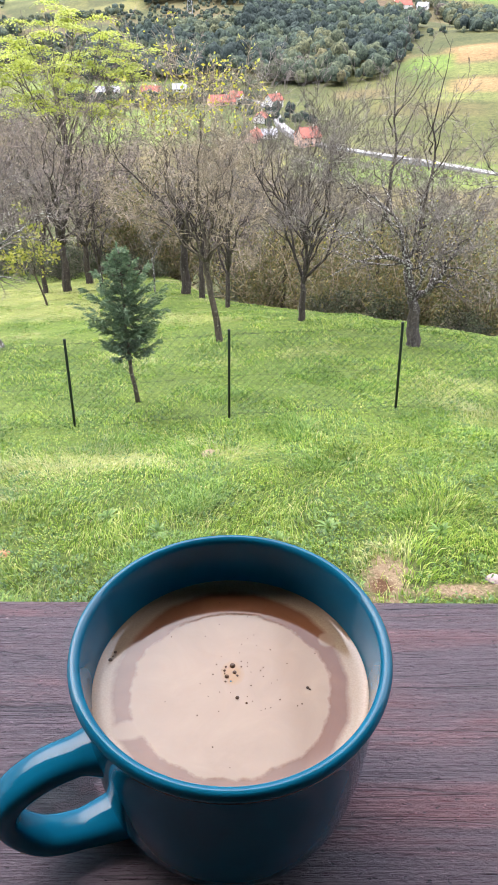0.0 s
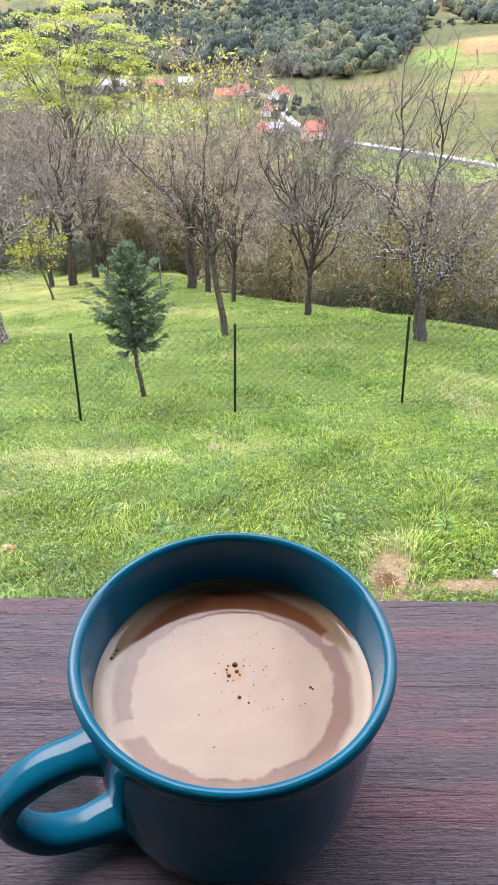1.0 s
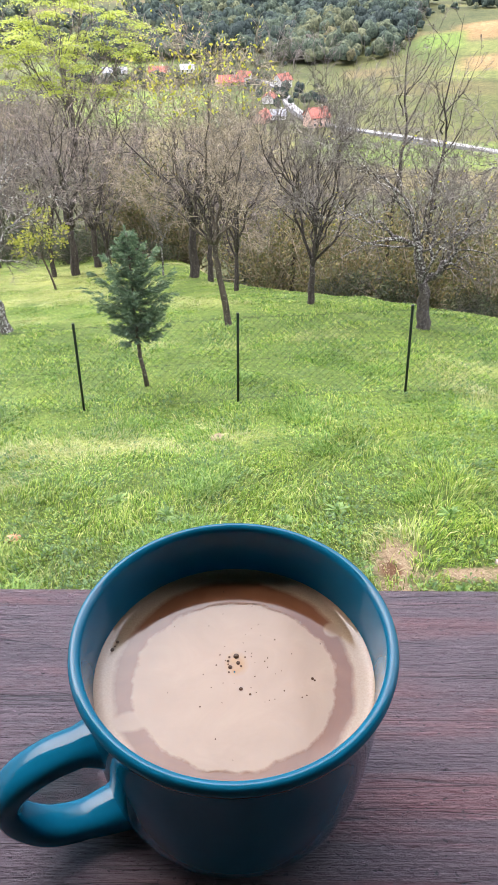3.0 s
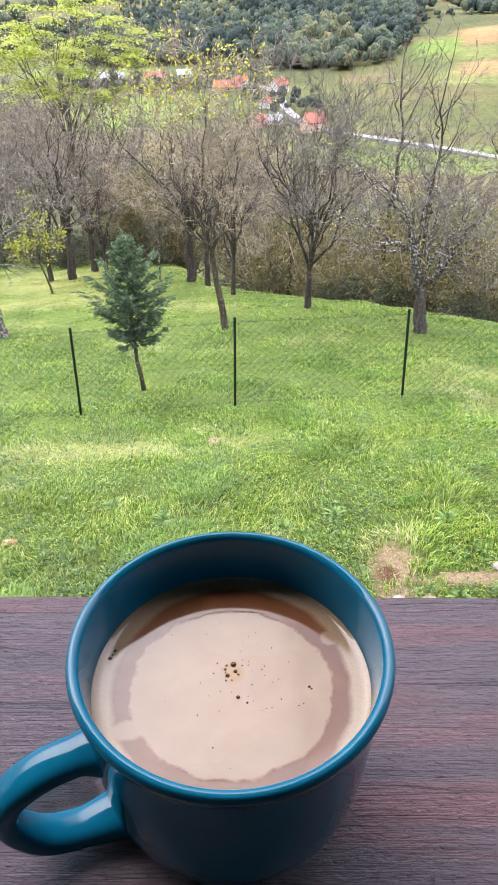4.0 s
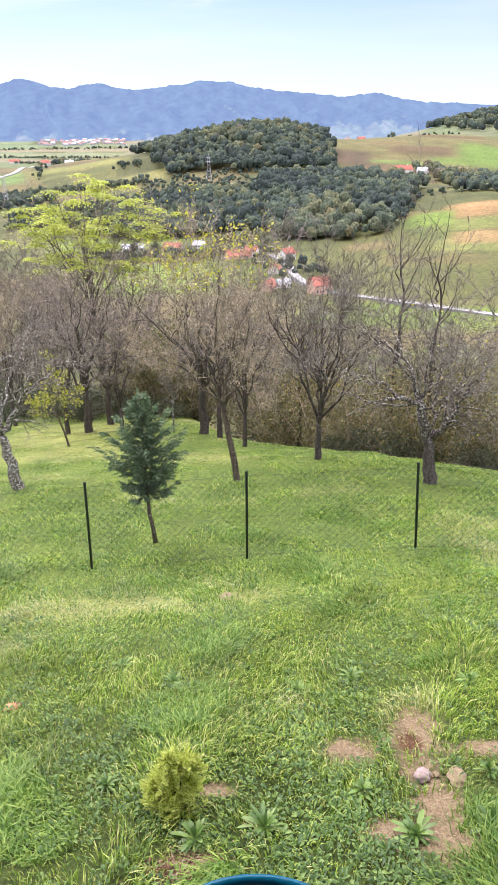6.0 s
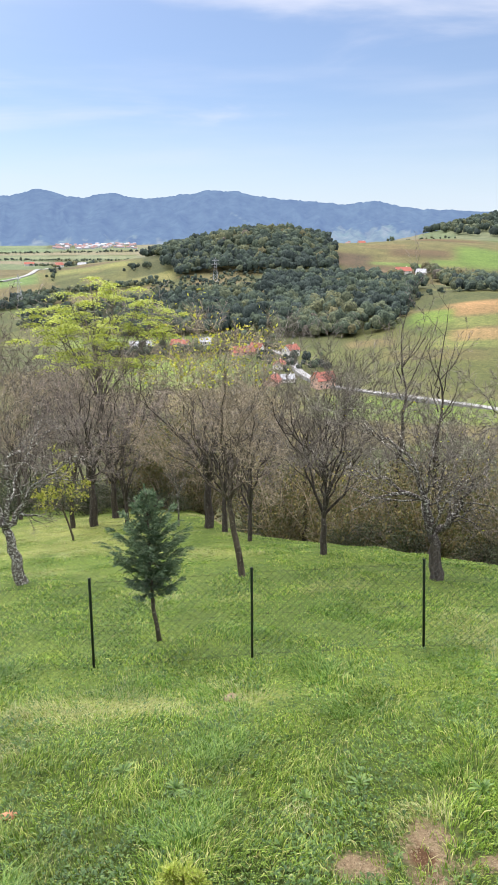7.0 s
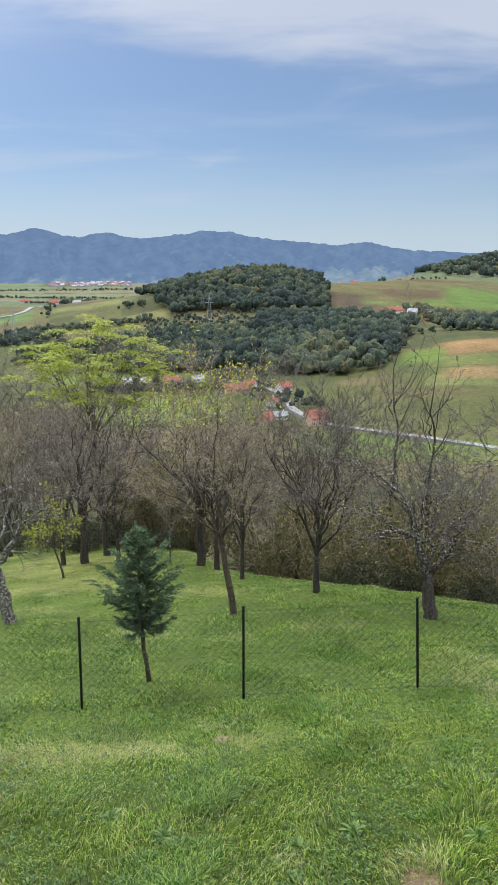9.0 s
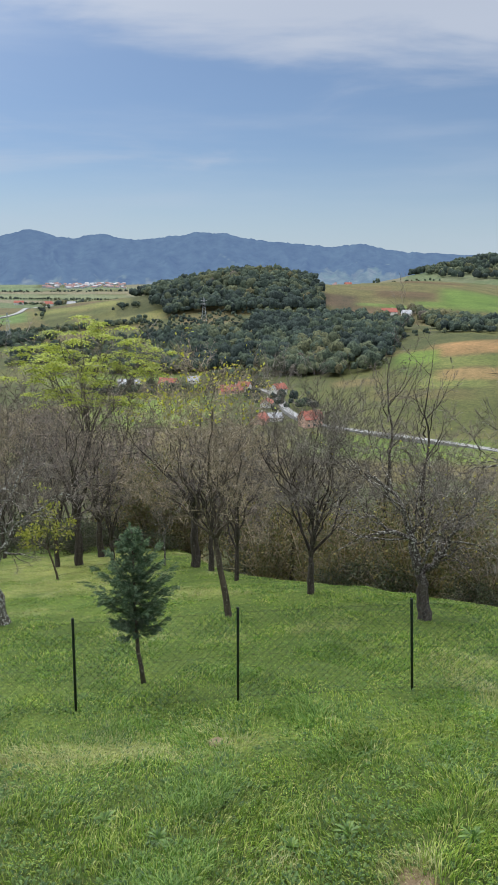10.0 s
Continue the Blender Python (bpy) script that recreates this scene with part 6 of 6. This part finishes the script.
def house(x, y, turn, w, d, h, rise, roof, wall, label, chimney=True):
    root = thing("house", Matrix.Translation((x, y, ground_z(x, y) - 0.3)) @ pose(0, 0, 0, 0, 0, turn), label, "house", "village houses")
    bm = box(-w / 2, w / 2, -d / 2, d / 2, 0, h)
    body = bm
    for s in (-1, 1):
        v = [body.verts.new((s * (w / 2 - 0.01), -d / 2, h)), body.verts.new((s * (w / 2 - 0.01), d / 2, h)), body.verts.new((s * (w / 2 - 0.01), 0, h + rise - 0.25))]
        body.faces.new(v if s > 0 else v[::-1])
    part("wall", body, wall, root)
    r = part("roof", gable(w, d, h, rise), roof, root)
    if chimney:
        part("chimney", box(w * 0.2, w * 0.2 + 0.6, -0.3, 0.3, h + rise * 0.6, h + rise + 0.9), PLASTER, r)
    floors = 2 if h > 4.5 else 1
    for fl in range(floors):
        z = 1.2 + fl * 2.8
        for side in (-1, 1):
            for k in range(3):
                cx = -w / 2 + w * (k + 0.5) / 3
                win = part("window", box(cx - 0.55, cx + 0.55, side * d / 2 - 0.06, side * d / 2 + 0.06, z, z + 1.4), PLASTER, root)
                part("pane", box(cx - 0.45, cx + 0.45, side * d / 2 - 0.08, side * d / 2 + 0.08, z + 0.1, z + 1.3), DARK_GLASS, win)
    part("door", box(w / 2 - 0.05, w / 2 + 0.06, -0.5, 0.5, 0.1, 2.2), DECK_WOOD, root)
    return root


def village():
    red, white = "house with a red tiled roof and pale walls in the valley", "grey-roofed white house beside the valley road"
    for az, r, turn, w, d, h, rise, roof, wall, label in (
            (5.5, 357, 25, 11, 9, 5.4, 3.8, ROOF_RED, PLASTER_PINK, red), (1.0, 366, 70, 12, 8, 3.0, 3.0, ROOF_RED, PLASTER_PINK, red), (2.3, 372, 10, 8, 6, 2.6, 2.2, ROOF_GREY, PLASTER, white),
            (2.6, 440, 40, 9, 8, 5.4, 3.0, ROOF_RED, PLASTER, red), (1.6, 408, 80, 10, 7, 3.0, 2.4, ROOF_RED, PLASTER, red), (-7.1, 492, -15, 13, 8, 3.0, 3.6, ROOF_RED, PLASTER, red),
            (-1.6, 452, 20, 16, 9, 3.4, 3.4, ROOF_RED, PLASTER_PINK, red), (-0.4, 458, -20, 8, 7, 4.8, 2.6, ROOF_RED, PLASTER, red), (-10.5, 500, 10, 16, 9, 3.2, 2.4, ROOF_GREY, PLASTER, white), (-4.9, 500, 5, 9, 7, 3.0, 2.6, ROOF_GREY, PLASTER, white),
            (11.9, 880, 10, 20, 10, 6.0, 4.6, ROOF_RED, PLASTER, red), (11.2, 846, 60, 17, 10, 4.4, 4.4, ROOF_RED, PLASTER, red), (13.4, 868, -30, 12, 9, 7.0, 4.2, ROOF_GREY, PLASTER, white), (15.6, 860, 20, 11, 9, 4.0, 3.6, ROOF_RED, PLASTER_PINK, red),
            (-16.9, 1180, 50, 15, 9, 5.0, 4.0, ROOF_RED, PLASTER, red), (-15.1, 1230, 10, 18, 9, 4.4, 3.6, ROOF_GREY, PLASTER, white), (-19.2, 1500, 15, 20, 10, 5.0, 4.0, ROOF_RED, PLASTER, red), (8.4, 1265, 20, 13, 9, 5.0, 4.0, ROOF_RED, PLASTER_PINK, red)):
        x, y = polar(az, r)
        house(x, y, turn, w, d, h, rise, roof, wall, label)


village()


def road(name, label, width, stops, mat=None):
    pts = smooth_curve([(*polar(a, r), 0) for a, r in stops], 14)
    verts, faces = [], []
    for i, p in enumerate(pts):
        d = (pts[min(len(pts) - 1, i + 1)] - pts[max(0, i - 1)]).normalized()
        s = Vector((-d.y, d.x, 0)) * (width / 2)
        for q in (p + s, p - s):
            z = max(ground_z(p.x + ox, p.y + oy) for ox in (-4, 0, 4) for oy in (-4, 0, 4)) + 1.0
            verts += [(q.x, q.y, z), (q.x, q.y, z - 2.6)]
    for i in range(len(pts) - 1):
        a = i * 4
        faces += [(a, a + 2, a + 6, a + 4), (a, a + 4, a + 5, a + 1), (a + 2, a + 3, a + 7, a + 6)]
    tagged(part(name, mesh_of(name, verts, faces), mat or ASPHALT), label, "road", kind="structure")


road("road", "pale asphalt road winding through the valley", 4.8, [(26, 312), (19.8, 323), (14.1, 334), (9.2, 345.6), (6.4, 356), (4.6, 372), (3.3, 395), (2.6, 425), (1.0, 455), (-3, 480)])
road("road", "narrow pale lane between fields", 7.0, [(-21.5, 1050), (-19.2, 1090), (-18.4, 1250), (-17.8, 1400)])


def far_town():
    rnd = random.Random(12)
    for name, label, a0, a1, r0, r1, count in (("far_town", "distant town of small red-roofed houses", -17.2, -10.5, 2350, 2700, 110), ("far_hamlet", "distant scattered pale houses", 6, 16, 2500, 2700, 30)):
        verts, faces, mats = [], [], []
        for _ in range(count):
            x, y = polar(rnd.uniform(a0, a1), rnd.uniform(r0, r1))
            w, d, h, k = rnd.uniform(8, 16), rnd.uniform(8, 12), rnd.uniform(3.5, 7), rnd.uniform(2.5, 4)
            z, n = ground_z(x, y) - 0.5, len(verts)
            verts += [(x + sx * w / 2, y + sy * d / 2, z + hz) for hz in (0, h) for sx, sy in ((-1, -1), (1, -1), (1, 1), (-1, 1))] + [(x - w / 2, y, z + h + k), (x + w / 2, y, z + h + k)]
            faces += [tuple(n + i for i in q) for q in ((0, 1, 5, 4), (1, 2, 6, 5), (2, 3, 7, 6), (3, 0, 4, 7), (4, 5, 9, 8), (6, 7, 8, 9), (5, 6, 9), (7, 4, 8))]
            red = 1 if rnd.random() < 0.7 else 2
            mats += [0, 0, 0, 0, red, red, 0, 0]
        me = mesh_of(name, verts, faces)
        for m in (FAR_WALL, FAR_ROOF, ROOF_GREY):
            me.materials.append(m)
        me.polygons.foreach_set("material_index", mats)
        tagged(part(name, me, None), label, "town", kind="stuff")


far_town()


def pylon(az, r, h):
    x, y = polar(az, r)
    root = thing("pylon", (x, y, ground_z(x, y)), "grey steel lattice electricity pylon with cross arms", "pylon")
    half = lambda z: 2.6 * (1 - z / h) + 0.45
    corner = lambda k, z: Vector(((-1, 1, 1, -1)[k] * half(z), (-1, -1, 1, 1)[k] * half(z), z))
    for k in range(4):
        sh = Shape()
        sh.tube([corner(k, 0), corner(k, h)], [0.16, 0.12], 4)
        part("leg", sh.mesh("leg", False), STEEL, root)
    sh = Shape()
    for j in range(9):
        z0, z1 = h * j / 9, h * (j + 1) / 9
        for k in range(4):
            sh.tube([corner(k, z0), corner((k + 1) % 4, z1)], [0.07, 0.07], 3)
            sh.tube([corner((k + 1) % 4, z0), corner(k, z1)], [0.07, 0.07], 3)
    part("bracing", sh.mesh("bracing", False), STEEL, root)
    for z, reach in ((h * 0.72, 5.0), (h * 0.86, 3.8)):
        sh = Shape()
        sh.tube([(-reach, 0, z), (0, 0, z + 0.7), (reach, 0, z)], [0.12, 0.2, 0.12], 4)
        sh.tube([(-reach, 0, z), (reach, 0, z)], [0.12, 0.12], 4)
        part("cross_arm", sh.mesh("cross_arm", False), STEEL, root)


pylon(-3.9, 800, 30)
pylon(-20.2, 820, 34)
